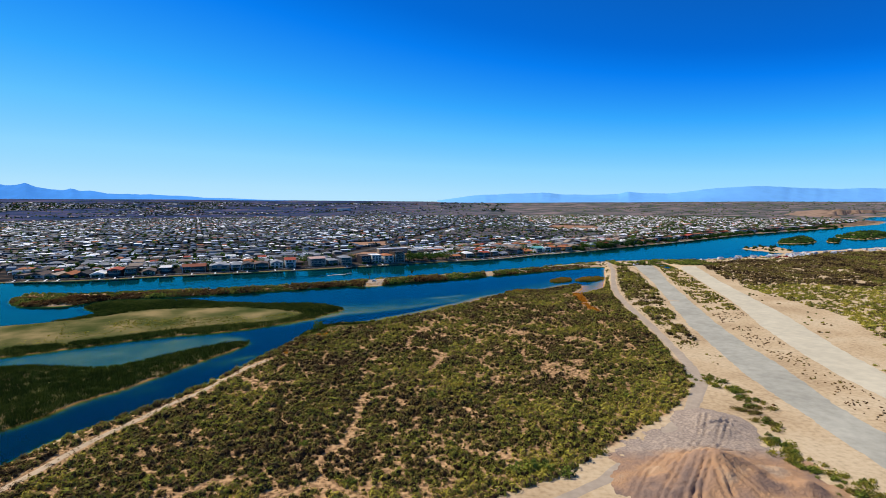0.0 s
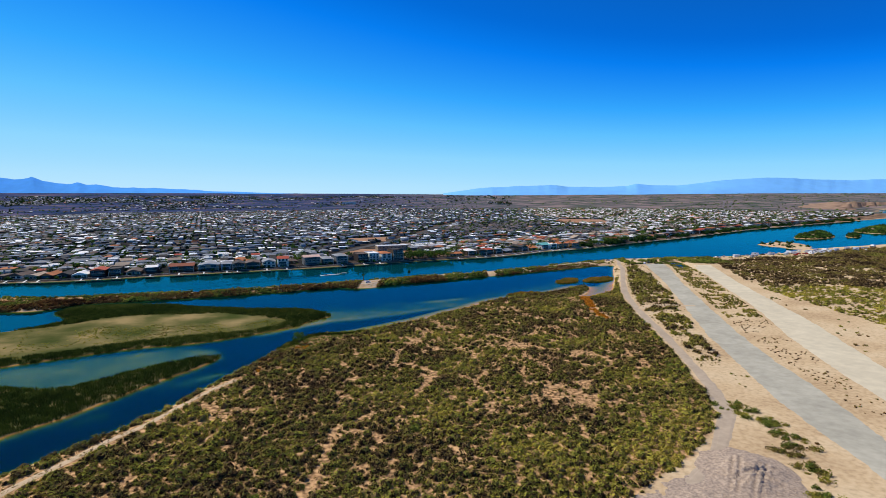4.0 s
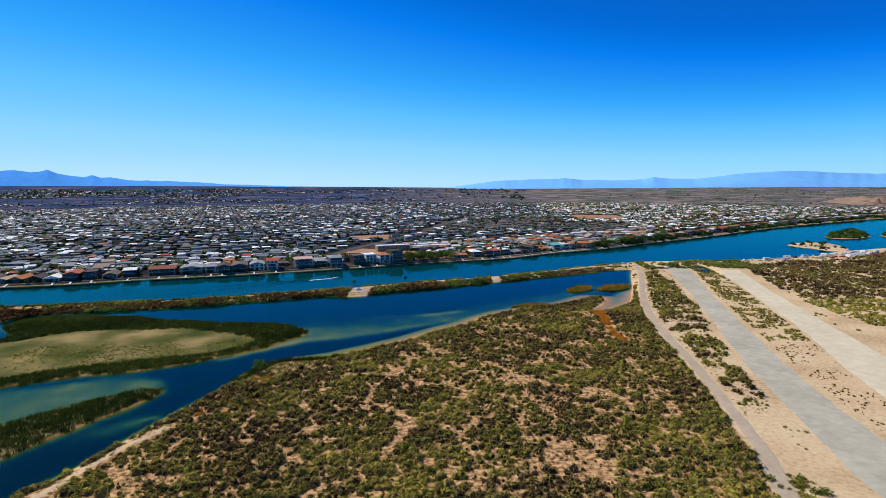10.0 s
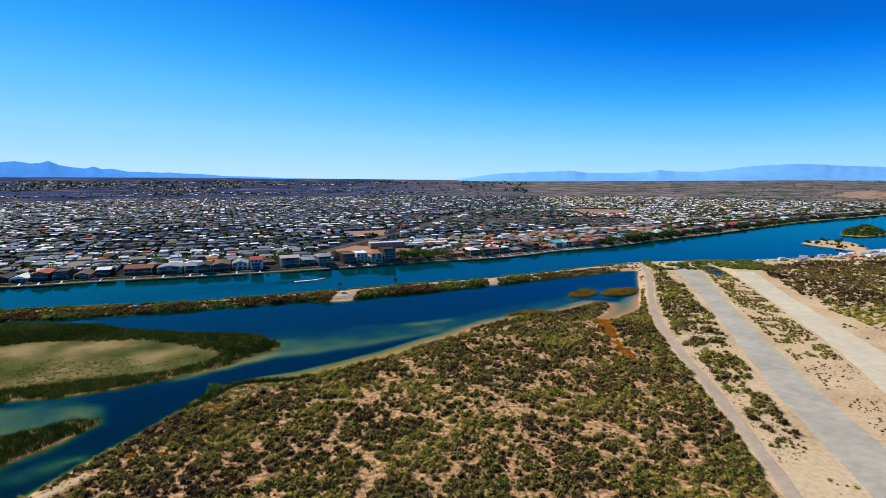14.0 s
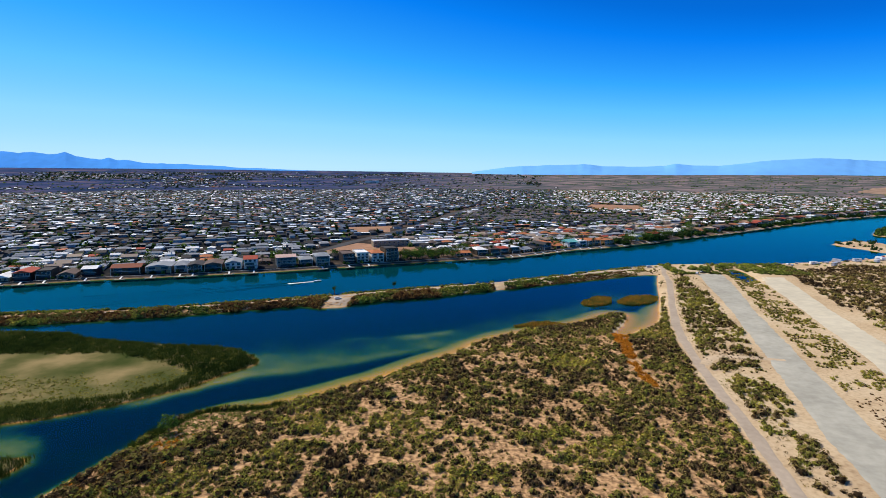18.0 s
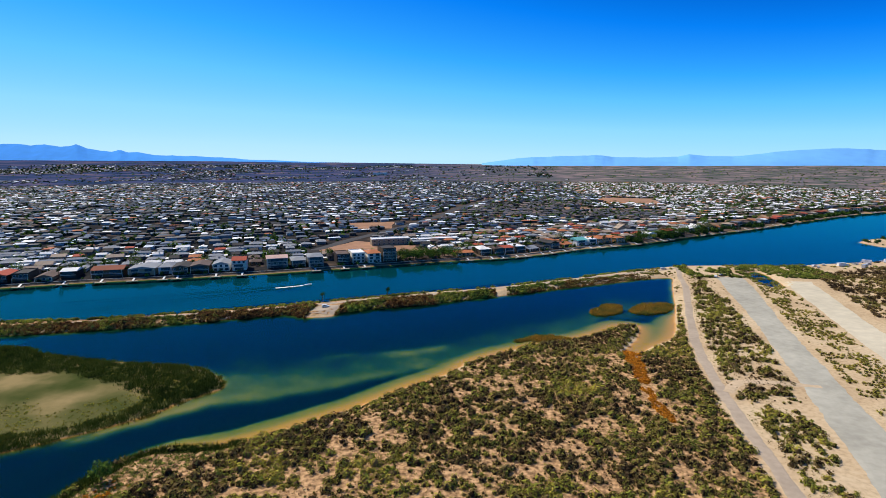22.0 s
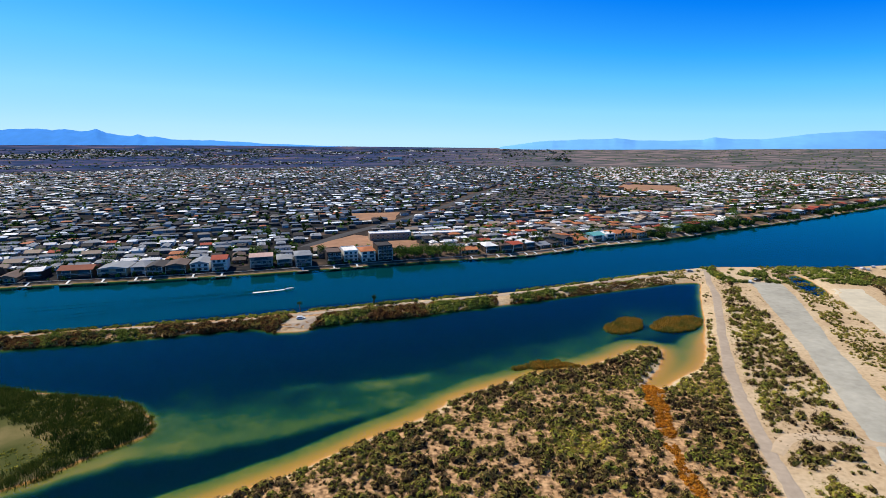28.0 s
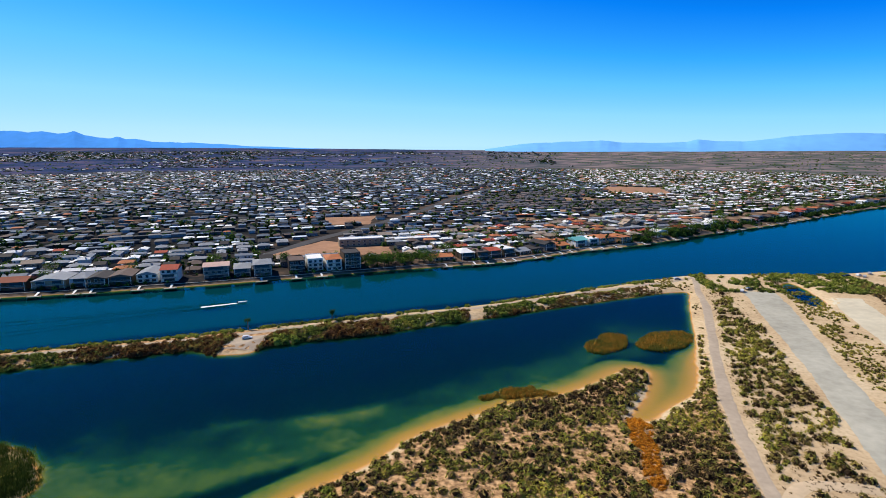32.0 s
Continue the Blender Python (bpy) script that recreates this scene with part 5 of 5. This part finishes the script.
def town_house(w, d, wall, roof, style, label, wing, seed):
    r = random.Random(seed)
    h = 3.0
    ob = thing("town_house", label, "house", "town houses behind the bank")
    part("wall", Piece().box(-w / 2, -d / 2, -0.8, w / 2, d / 2, h), WALL[wall], ob)
    part("roof", roof_piece(w, d, h + 0.01, r.uniform(1.1, 2.0), style), ROOF[roof], ob)
    for x in (-w * 0.3, w * 0.1):
        window(ob, x, -d / 2, 1.0, 1.6, 1.2)
    part("door", Piece().box(w * 0.28, -d / 2 - 0.08, 0, w * 0.28 + 0.95, -d / 2 - 0.01, 2.1), ROOF["brown"], ob)
    if wing:
        q = Piece().box(w / 2 + 0.3, -d / 2, 2.5, w / 2 + 4.3, d / 2 - 1, 2.68)
        part("carport_roof", q, ROOF["white"], ob)
        for y in (-d / 2 + 0.1, d / 2 - 1.3):
            part("carport_post", Piece().box(w / 2 + 4.0, y, -0.8, w / 2 + 4.15, y + 0.15, 2.5), M["frame"], ob)
    part("roof_cooler", Piece().box(-w * 0.2, d * 0.2, h + 0.3, -w * 0.2 + 1.1, d * 0.2 + 1.1, h + 1.5), M["rail"], ob)
    return ob


KINDS = [(11, 9, "tan", "tan", "gable", 1), (13, 8, "white", "white", "gable", 1), (10, 10, "brown", "brown", "hip", 0), (12, 9, "pink", "tile", "hip", 0),
         (14, 7, "white", "grey", "gable", 1), (11, 10, "grey", "dark", "gable", 0), (13, 9, "tan", "white", "flat", 0), (10, 9, "tan", "red", "gable", 1), (12, 8, "grey", "grey", "hip", 1)]
made = []
for k, (w, d, wall, roof, style, wing) in enumerate(KINDS):
    made.append(town_house(w, d, wall, roof, style, f"single-storey {wall} stucco house with a {SHAPES[style]} {WORDS.get(roof, roof)} roof", wing, k))
slot = []
for v in np.arange(-500, 700, 19.0):
    for u in np.arange(-520, 420, 16.5):
        x, y = 60 + u * AX.x + v * AY.x, 700 + u * AX.y + v * AY.y
        d = float(inside(CITY, np.array([x]), np.array([y]))[0])
        if not (34 < d < 140 and -430 < x < 330):
            continue
        if any(inside(np.array(q, float), np.array([x]), np.array([y]))[0] > -9 for q in LOTS) or from_line(AVENUE, np.array([x]), np.array([y]))[0] < 13:
            continue
        slot.append((x + rd.uniform(-1.5, 1.5), y + rd.uniform(-1.5, 1.5)))
for x, y in slot:
    ang = math.degrees(math.atan2(AX.y, AX.x)) + rd.choice([0, 0, 0, 90, 180]) + rd.uniform(-4, 4)
    m = pose(x, y, float(height(x, y)), 0, 0, ang) @ Matrix.Diagonal((rd.uniform(0.72, 1.12), rd.uniform(0.8, 1.15), rd.uniform(0.85, 1.2), 1))
    k = rd.choices(range(9), [5, 4, 3, 3, 2, 2, 4, 2, 3] if x > -20 else [2, 6, 2, 1, 6, 6, 1, 1, 6])[0]
    if made[k].matrix_basis.translation.length < 1:
        made[k].matrix_basis = m
    else:
        copy_thing(made[k], m)
print("town houses", len(slot))
gx_, gy_ = np.array([s[0] for s in slot]), np.array([s[1] for s in slot])
k = rng.choice(len(slot), 1300)
rr = 0.6 + 2.6 * rng.random(1300) ** 2
side = rng.choice([-1, 1], 1300)
bushes("garden_trees", gx_[k] + rng.uniform(-9, 9, 1300), gy_[k] + side * rng.uniform(7, 10.5, 1300), rr, rr * rng.uniform(1.2, 2.0, 1300), M["grove"],
       "green garden trees between the town houses", 34, 0.3, (0.1, 1.0), "trees")


# streets
strip("avenue", AVENUE, 13, "dark asphalt avenue leading into the town", M["street"], 0.15)
strip("side_street", [(330, 1085), (398, 1350), (438, 1503)], 14, "straight grey street in the far town", M["asphalt"], 0.2)


def lot(outline, name, label, mat):
    """A patch of bare earth on the town's ground."""
    po = np.array(outline, float)
    c = po.mean(0)
    p = Piece()
    ring = []
    for i in range(len(po)):
        for f in (0, 0.25, 0.5, 0.75):
            q = po[i] * (1 - f) + po[(i + 1) % len(po)] * f
            ring.append(c + (q - c) * (1 + rd.uniform(-0.05, 0.05)))
    for f in (0.02, 0.5, 1.0):
        for q in ring:
            e = c + (q - c) * f
            p.v.append((e[0], e[1], float(height(e[0], e[1])) + 0.12))
    n = len(ring)
    p.f = [(j * n + i, j * n + (i + 1) % n, (j + 1) * n + (i + 1) % n, (j + 1) * n + i) for j in range(2) for i in range(n)]
    tagged(part(name, p, mat), label, "bare lot", kind="structure")


for q in LOTS:
    lot(q, "vacant_lot", "bare orange-brown earth lot in the town", M["soil"])
lot([(-72, 470), (-68, 484), (-52, 490), (-47, 482), (-54, 472)], "levee_pad", "grey gravel turning pad on the levee", M["gravel"])
lot([(-38, 672), (-28, 690), (30, 720), (70, 735), (80, 722), (20, 690)], "vacant_lot", "bare orange-brown earth behind riverside trees", M["soil"])

u = rng.uniform(186, 1000, 1500)
v = np.interp(u, BANK[:, 0], BANK[:, 1])
w = rng.random(1500) ** 1.5 * 26
keep = (smooth_noise(u, w * 0, 30, 7) + 0.08 * (u < 330)) > 0.45
r = rng.uniform(1.2, 3.6, 1500)
bushes("bank_trees", (u - 0.6 * w)[keep], (v + 0.8 * w + 3)[keep], r[keep], (r * rng.uniform(1.0, 1.9, 1500))[keep], M["grove"], "dark green trees lining the far river bank", 30, 0.36, (0.0, 0.65), "trees")


# ---- heap of dug earth ----
def heap():
    """A cone of spoil with a lower heap behind it, scored by wheels and gullies that run down from the crest."""
    xs, ys = np.arange(28, 128, 0.6), np.arange(84, 200, 0.6)
    u, v = np.meshgrid(xs, ys)
    wob = (smooth_noise(u, v, 12, 67, 3) - 0.5) * 0.35

    def hump(cx, cy, rx, ry, tall, sharp):
        rad = np.hypot((u - cx) / rx, (v - cy) / ry) + wob
        return tall * np.exp(-np.maximum(rad, 0.05) ** sharp * 2.0)

    main, back = hump(73, 139, 21, 22, 7.2, 1.2), hump(87, 171, 14, 15, 2.6, 1.9)
    side = hump(91, 130, 7, 5, 2.6, 1.6)
    body = np.maximum(main, back) + side + hump(56, 128, 11, 8, 1.2, 1.8)
    ang, rad = np.arctan2(v - 139, u - 73), np.hypot(u - 73, v - 139)
    gully = np.abs(smooth_noise(ang * 7 + 0.05 * rad, rad * 0.05, 1.6, 61, 2) - 0.5) * 2
    wheel = np.zeros(u.shape)
    ruts = [[(46, 116), (57, 132), (67, 145), (78, 160), (88, 178)], [(51, 114), (62, 131), (71, 143), (82, 157), (93, 174)], [(96, 118), (86, 131), (77, 140), (70, 150)],
            [(57, 118), (64, 131), (70, 139)], [(80, 116), (77, 128), (73, 138)], [(98, 148), (90, 158), (80, 170)], [(101, 152), (94, 162), (84, 175)],
            [(70, 116), (69, 126), (71, 137)], [(44, 124), (54, 140), (66, 152)], [(75, 158), (84, 168), (95, 172)], [(62, 142), (72, 150), (86, 150)]]
    for line in ruts:
        for off in (-0.95, 0.95):
            d = from_line([(a + off, b) for a, b in line], u, v)
            wheel = wheel - 0.36 * np.exp(-(d / 0.42) ** 2) + 0.18 * np.exp(-((d - 0.95) / 0.4) ** 2)
    k = np.clip(body / 1.6, 0, 1)
    lump = (smooth_noise(u, v, 3.2, 63, 4) - 0.5) * 1.2
    z = height(u, v) - 0.45 + body + k * (lump + wheel - 0.8 * np.clip(0.25 - gully, 0, 1) * np.clip(rad / 6, 0, 1) * (main > back))
    z = np.where(body < 0.2, z - 0.3, z)
    me, *_ = sheet("earth_mound", xs, ys, lambda p, q: z, M["earth"])
    grey = np.clip((v - 146 + 9 * (smooth_noise(u, v, 10, 65, 3) - 0.5)) / 8, 0, 1)
    me.attributes.new("grey", "FLOAT", "POINT").data.foreach_set("value", grey.ravel().astype(np.float32))
    tagged(new("earth_mound", me), "large mound of churned red-brown earth with tyre ruts", "mound")


heap()


# ---- single trees, palms, vehicles, boat ----
def leaf_cloud(n, size, leaf, seed, low=0.0):
    r = np.random.default_rng(seed)
    d = r.normal(size=(n, 3))
    d /= np.linalg.norm(d, axis=1, keepdims=True)
    c = d * (0.55 + 0.5 * r.random((n, 1))) * np.array(size) + np.array((0, 0, low))
    return c[:, None] + r.normal(size=(n, 3, 3)) * leaf


def palm(tall, seed, label):
    r = random.Random(seed)
    ob = thing("palm_tree", label, "palm tree", "palms on the banks")
    lean = r.uniform(-0.3, 0.3)
    part("trunk", Piece().tube([(lean * f * f, 0, tall * f - 0.3 * (f == 0)) for f in (0, 0.3, 0.6, 1)], [0.28, 0.2, 0.18, 0.2], 7), M["bark"], ob)
    p = Piece()
    for k in range(22):
        a, up = k * 2.39996, r.uniform(-0.5, 0.9)
        L = r.uniform(1.5, 2.1)
        pts = [(lean + math.cos(a) * L * f, math.sin(a) * L * f, tall + up * L * f - 1.3 * f * f) for f in (0, 0.4, 0.75, 1)]
        for (x0, y0, z0), (x1, y1, z1), w0, w1 in zip(pts[:-1], pts[1:], (0.12, 0.42, 0.32), (0.42, 0.32, 0.03)):
            sx, sy = -math.sin(a), math.cos(a)
            p.add([(x0 - sx * w0, y0 - sy * w0, z0), (x0 + sx * w0, y0 + sy * w0, z0), (x1 + sx * w1, y1 + sy * w1, z1), (x1 - sx * w1, y1 - sy * w1, z1)], [(0, 1, 2, 3)])
    part("crown", p, M["grove"], ob)
    return ob


def tree(size, seed, label, mat="grove"):
    r = random.Random(seed)
    ob = thing("tree", label, "tree", "trees on the banks")
    h = size * 0.7
    t = Piece().tube([(0, 0, -0.3), (0.1, 0, h * 0.5), (0.15, 0.1, h)], [0.3, 0.22, 0.14], 7)
    for k in range(5):
        a = k * 1.3 + r.random()
        t.tube([(0.1, 0, h * 0.45), (math.cos(a) * size * 0.3, math.sin(a) * size * 0.3, h * 0.9), (math.cos(a) * size * 0.5, math.sin(a) * size * 0.5, h * 1.2)], [0.12, 0.08, 0.03], 5)
    part("trunk", t, M["bark"], ob)
    tri = np.concatenate([leaf_cloud(70, (size * 0.34, size * 0.34, size * 0.3), 0.3, seed * 9 + k, 0)
                          + np.array([math.cos(k * 1.3) * size * 0.28, math.sin(k * 1.3) * size * 0.28, h * (0.85 + 0.12 * (k % 3))]) for k in range(6)])
    me = soup("crown", tri, M[mat], np.random.default_rng(seed).uniform(0.1, 0.9, len(tri)))
    new("crown", me).parent = ob
    return ob


def put(ob, x, y, turn=0.0, z=None):
    ob.matrix_basis = pose(x, y, float(height(x, y)) if z is None else z, 0, 0, turn)
    return ob


put(palm(6.0, 1, "single green fan palm on the levee"), -68, 497)
put(palm(5.5, 2, "single green fan palm among levee brush"), -30, 514)
p0, p1 = palm(8.0, 3, "tall fan palm beside river houses"), palm(6.5, 4, "green fan palm beside river houses")
put(p0, 60, 692)
put(p1, 110, 722)
rp = random.Random(12)
for k in range(70):
    x = rp.choice([rp.uniform(20, 190), rp.uniform(20, 340), rp.uniform(-400, -40)])
    m = bank_frame(x, rp.uniform(6, 45))
    copy_thing(rp.choice([p0, p1]), m @ pose(0, 0, 0, 0, 0, rp.uniform(0, 360)))
t0, t1, t2 = tree(7, 5, "broad dark green tree on the river bank"), tree(5, 6, "rounded green tree on the river bank", "green"), tree(9, 7, "tall dark tree on the river bank")
put(t0, -30, 648)
put(t1, -10, 656)
put(t2, 200, 790)
for k in range(150):
    x = rp.choice([rp.uniform(-38, 12), rp.uniform(186, 335), rp.uniform(186, 335), rp.uniform(330, 900), rp.uniform(-400, 200)])
    near = -38 < x < 12 or 186 < x < 335
    m = bank_frame(x, rp.uniform(5, 22) if near else rp.uniform(28, 60))
    copy_thing(rp.choice([t0, t1, t2]), m @ pose(0, 0, 0, 0, 0, rp.uniform(0, 360)))
put(tree(5.5, 8, "lone dark tree on the lagoon bank"), -70, 300)


def car(paint, label, seed, kind="suv"):
    ob = thing("parked_car", label, "car", "parked vehicles")
    L, W = (4.6, 1.8) if kind == "suv" else (7.5, 2.3)
    if kind == "suv":
        prof = [(-2.3, 0.35), (2.3, 0.35), (2.3, 0.85), (1.2, 1.0), (0.6, 1.6), (-1.7, 1.65), (-2.3, 1.05)]
    else:
        prof = [(-3.75, 0.45), (3.75, 0.45), (3.75, 1.3), (3.2, 1.6), (3.0, 2.9), (-3.75, 2.9)]
    n = len(prof)
    v = [(x, -W / 2, z) for x, z in prof] + [(x, W / 2, z) for x, z in prof]
    f = [tuple(range(n)), tuple(range(2 * n - 1, n - 1, -1))] + [(i, n + i, n + (i + 1) % n, (i + 1) % n) for i in range(n)]
    part("body", Piece().add(v, f), PAINT[paint], ob)
    top = 1.5 if kind == "suv" else 2.4
    part("side_window", Piece().box(-1.5, -W / 2 - 0.02, top - 0.5, 0.5, -W / 2 + 0.05, top), M["glass"], ob)
    part("side_window", Piece().box(-1.5, W / 2 - 0.05, top - 0.5, 0.5, W / 2 + 0.02, top), M["glass"], ob)
    wx = L * 0.31
    for x in (-wx, wx):
        for y in (-W / 2 + 0.1, W / 2 - 0.1):
            p = Piece()
            p.v = [(x + 0.34 * math.cos(a * math.tau / 12), y + s * 0.11, 0.34 + 0.34 * math.sin(a * math.tau / 12)) for s in (-1, 1) for a in range(12)]
            p.f = [(a, (a + 1) % 12, 12 + (a + 1) % 12, 12 + a) for a in range(12)] + [tuple(range(11, -1, -1)), tuple(range(12, 24))]
            part("wheel", p, M["rubber"], ob)
    return ob


cars = [car("white", "white parked car on sandy ground", 1), car("silver", "silver parked car on sandy ground", 2), car("black", "dark parked car on sandy ground", 3),
        car("red", "red parked car on sandy ground", 4), car("white", "white motorhome parked by the river", 5, "van"), car("silver", "grey trailer parked by the river", 6, "van")]
put(cars[0], -62, 483, 20)
put(cars[1], 178, 620, 10)
put(cars[2], 214, 596, 30)
put(cars[3], 421, 690, 60)
put(cars[4], 330, 645, 15)
put(cars[5], 345, 640, 40)
copy_thing(cars[0], pose(208, 591, float(height(208, 591)) + 0.2, 0, 0, 60))
for k in range(72):
    f = rp.random()
    x = 395 + 215 * f + rp.uniform(-8, 8)
    y = 668 + 85 * f + rp.uniform(-14, 14)
    copy_thing(cars[rp.choice([0, 0, 1, 2, 3, 4, 4, 5])], pose(x, y, float(height(x, y)), 0, 0, rp.uniform(0, 180)))
for k in range(14):
    x = rp.uniform(285, 385)
    y = float(np.interp(x, [277, 318, 403], [634, 646, 672])) + rp.uniform(-6, 4)
    copy_thing(cars[rp.choice([0, 1, 2, 4])], pose(x, y, float(height(x, y)), 0, 0, rp.uniform(0, 180)))


def speedboat(m):
    ob = thing("speedboat", "small white speedboat running on the river", "boat")
    prof = [(-2.6, 0.9), (-2.6, -0.9), (1.2, -0.95), (2.4, -0.5), (3.1, 0), (2.4, 0.5), (1.2, 0.95)]
    v = [(x * 0.94, y * 0.7, -0.15) for x, y in prof] + [(x, y, 0.75) for x, y in prof]
    n = len(prof)
    part("hull", Piece().add(v, [tuple(range(n - 1, -1, -1)), tuple(range(n, 2 * n))] + [(i, (i + 1) % n, n + (i + 1) % n, n + i) for i in range(n)]), M["hull"], ob)
    part("windscreen", Piece().add([(0.6, -0.8, 0.75), (0.6, 0.8, 0.75), (0.2, 0.7, 1.25), (0.2, -0.7, 1.25), (0.55, 0.8, 0.75), (0.55, -0.8, 0.75)], [(0, 1, 2, 3), (5, 3, 2, 4)]), M["glass"], ob)
    part("engine", Piece().box(-3.1, -0.3, 0.1, -2.6, 0.3, 1.1), M["rubber"], ob)
    ob.matrix_basis = m
    p = Piece()
    r = random.Random(3)
    for k in range(60):
        f = k / 59
        x, w = -3 - 19 * f, 0.6 + 0.7 * f
        y = r.uniform(-0.5, 0.5)
        p.add([(x - 0.9, y - w, 0.05), (x + 0.9, y - w * 0.7, 0.05), (x + 0.9, y + w * 0.7, 0.08 * (1 - f) + 0.05), (x - 0.9, y + w, 0.05)], [(0, 1, 2, 3)])
    wk = part("wake", p, M["foam"])
    wk.matrix_basis = m
    tagged(wk, "white foaming wake trailing behind a boat", "wake", kind="stuff")
    q = Piece()
    for slope, start in ((0.10, 2.0), (-0.10, 2.0), (0.05, 1.0), (-0.05, 1.0)):
        for k in range(60):
            a, b = -8 - 3.0 * k, -8 - 3.0 * (k + 1)
            ya, yb = math.copysign(start, slope) - slope * a, math.copysign(start, slope) - slope * b
            h = 0.22 * (1 - k / 66)
            q.add([(a, ya - 0.9, 0), (a, ya, h), (a, ya + 0.9, 0), (b, yb - 0.9, 0), (b, yb, h), (b, yb + 0.9, 0)], [(0, 1, 4, 3), (1, 2, 5, 4)])
    waves = part("wake_waves", q, M["water"])
    waves.matrix_basis = m @ pose(0, 0, 0.004)
    tagged(waves, "long low waves spreading behind the boat", "wake", kind="stuff")


BOAT = pose(-95, 547, 0.0, 0, 0, 30)
speedboat(BOAT)


# ---- eroded cliffs beyond the town ----
def cliffs():
    xs, ys = np.arange(1100, 2300, 8.0), np.arange(1380, 2500, 8.0)
    u, v = np.meshgrid(xs, ys)
    d = inside(CITY, u, v)
    gully = np.abs(smooth_noise(u, v, 38, 71, 4) - 0.5) * 2
    step = np.clip((d - 15 - 110 * (1 - gully)) / 14, 0, 1) * (0.6 + 0.4 * gully)
    z = height(u, v) - 2 + step * (26 + 10 * smooth_noise(u, v, 200, 73)) * np.clip((u - 1330) / 150, 0, 1) * np.clip((2500 - u) / 300, 0, 1) * np.clip((ys[-1] - v) / 400, 0, 1)
    z = np.where(d > 240 + 80 * gully, height(u, v) - 4, z)
    me, *_ = sheet("cliff", xs, ys, lambda p, q: z, M["cliff"])
    tagged(new("cliff", me), "eroded tan desert bluffs above the river", "cliff", kind="structure")


cliffs()


# ---- larger buildings and masts of the town ----
def long_building(name, m, w, d, h, wall, roof, label, floors):
    ob = thing(name, label, "building", m=m)
    part("wall", Piece().box(-w / 2, -d / 2, -1, w / 2, d / 2, h), WALL[wall], ob)
    part("roof", roof_piece(w, d, h + 0.01, 1, "flat"), ROOF[roof], ob)
    for s in range(floors):
        n = int(w / 5)
        for k in range(n):
            window(ob, -w / 2 + (k + 0.5) * w / n, -d / 2, s * 2.9 + 0.8, 2.0, 1.4)
    return ob


long_building("motel", pose(-68, 728, float(height(-68, 728)), 0, 0, 22), 40, 13, 6.2, "tan", "white", "long two-storey tan motel block with a white flat roof", 2)
long_building("motel", pose(-20, 752, float(height(-20, 752)), 0, 0, 22), 44, 12, 3.4, "tan", "white", "long low tan block with a white flat roof", 1)
long_building("warehouse", pose(-520, 2880, float(height(-520, 2880)), 0, 0, 8), 70, 25, 11, "white", "white", "long white warehouse at the edge of the town", 1)


def pylon(m, label):
    ob = thing("pylon", label, "pylon", "pylons beyond the town", m=m)
    for sx in (-1, 1):
        for sy in (-1, 1):
            part("leg", Piece().tube([(sx * 3.2, sy * 3.2, -1), (sx * 0.6, sy * 0.6, 32)], [0.35, 0.25], 4), M["rail"], ob)
    for z, w in ((24, 6.5), (28, 5.0), (32, 3.0)):
        part("arm", Piece().box(-w, -0.4, z, w, 0.4, z + 0.6), M["rail"], ob)
    for z in (6, 12, 18):
        e = 3.2 - z * 0.08
        part("brace", Piece().box(-e, -0.2, z, e, 0.2, z + 0.4), M["rail"], ob)
    return ob


py = pylon(pose(960, 1950, float(height(960, 1950)), 0, 0, 20), "tall grey steel lattice pylon in the desert")
copy_thing(py, pose(990, 1955, float(height(990, 1955)), 0, 0, 20))
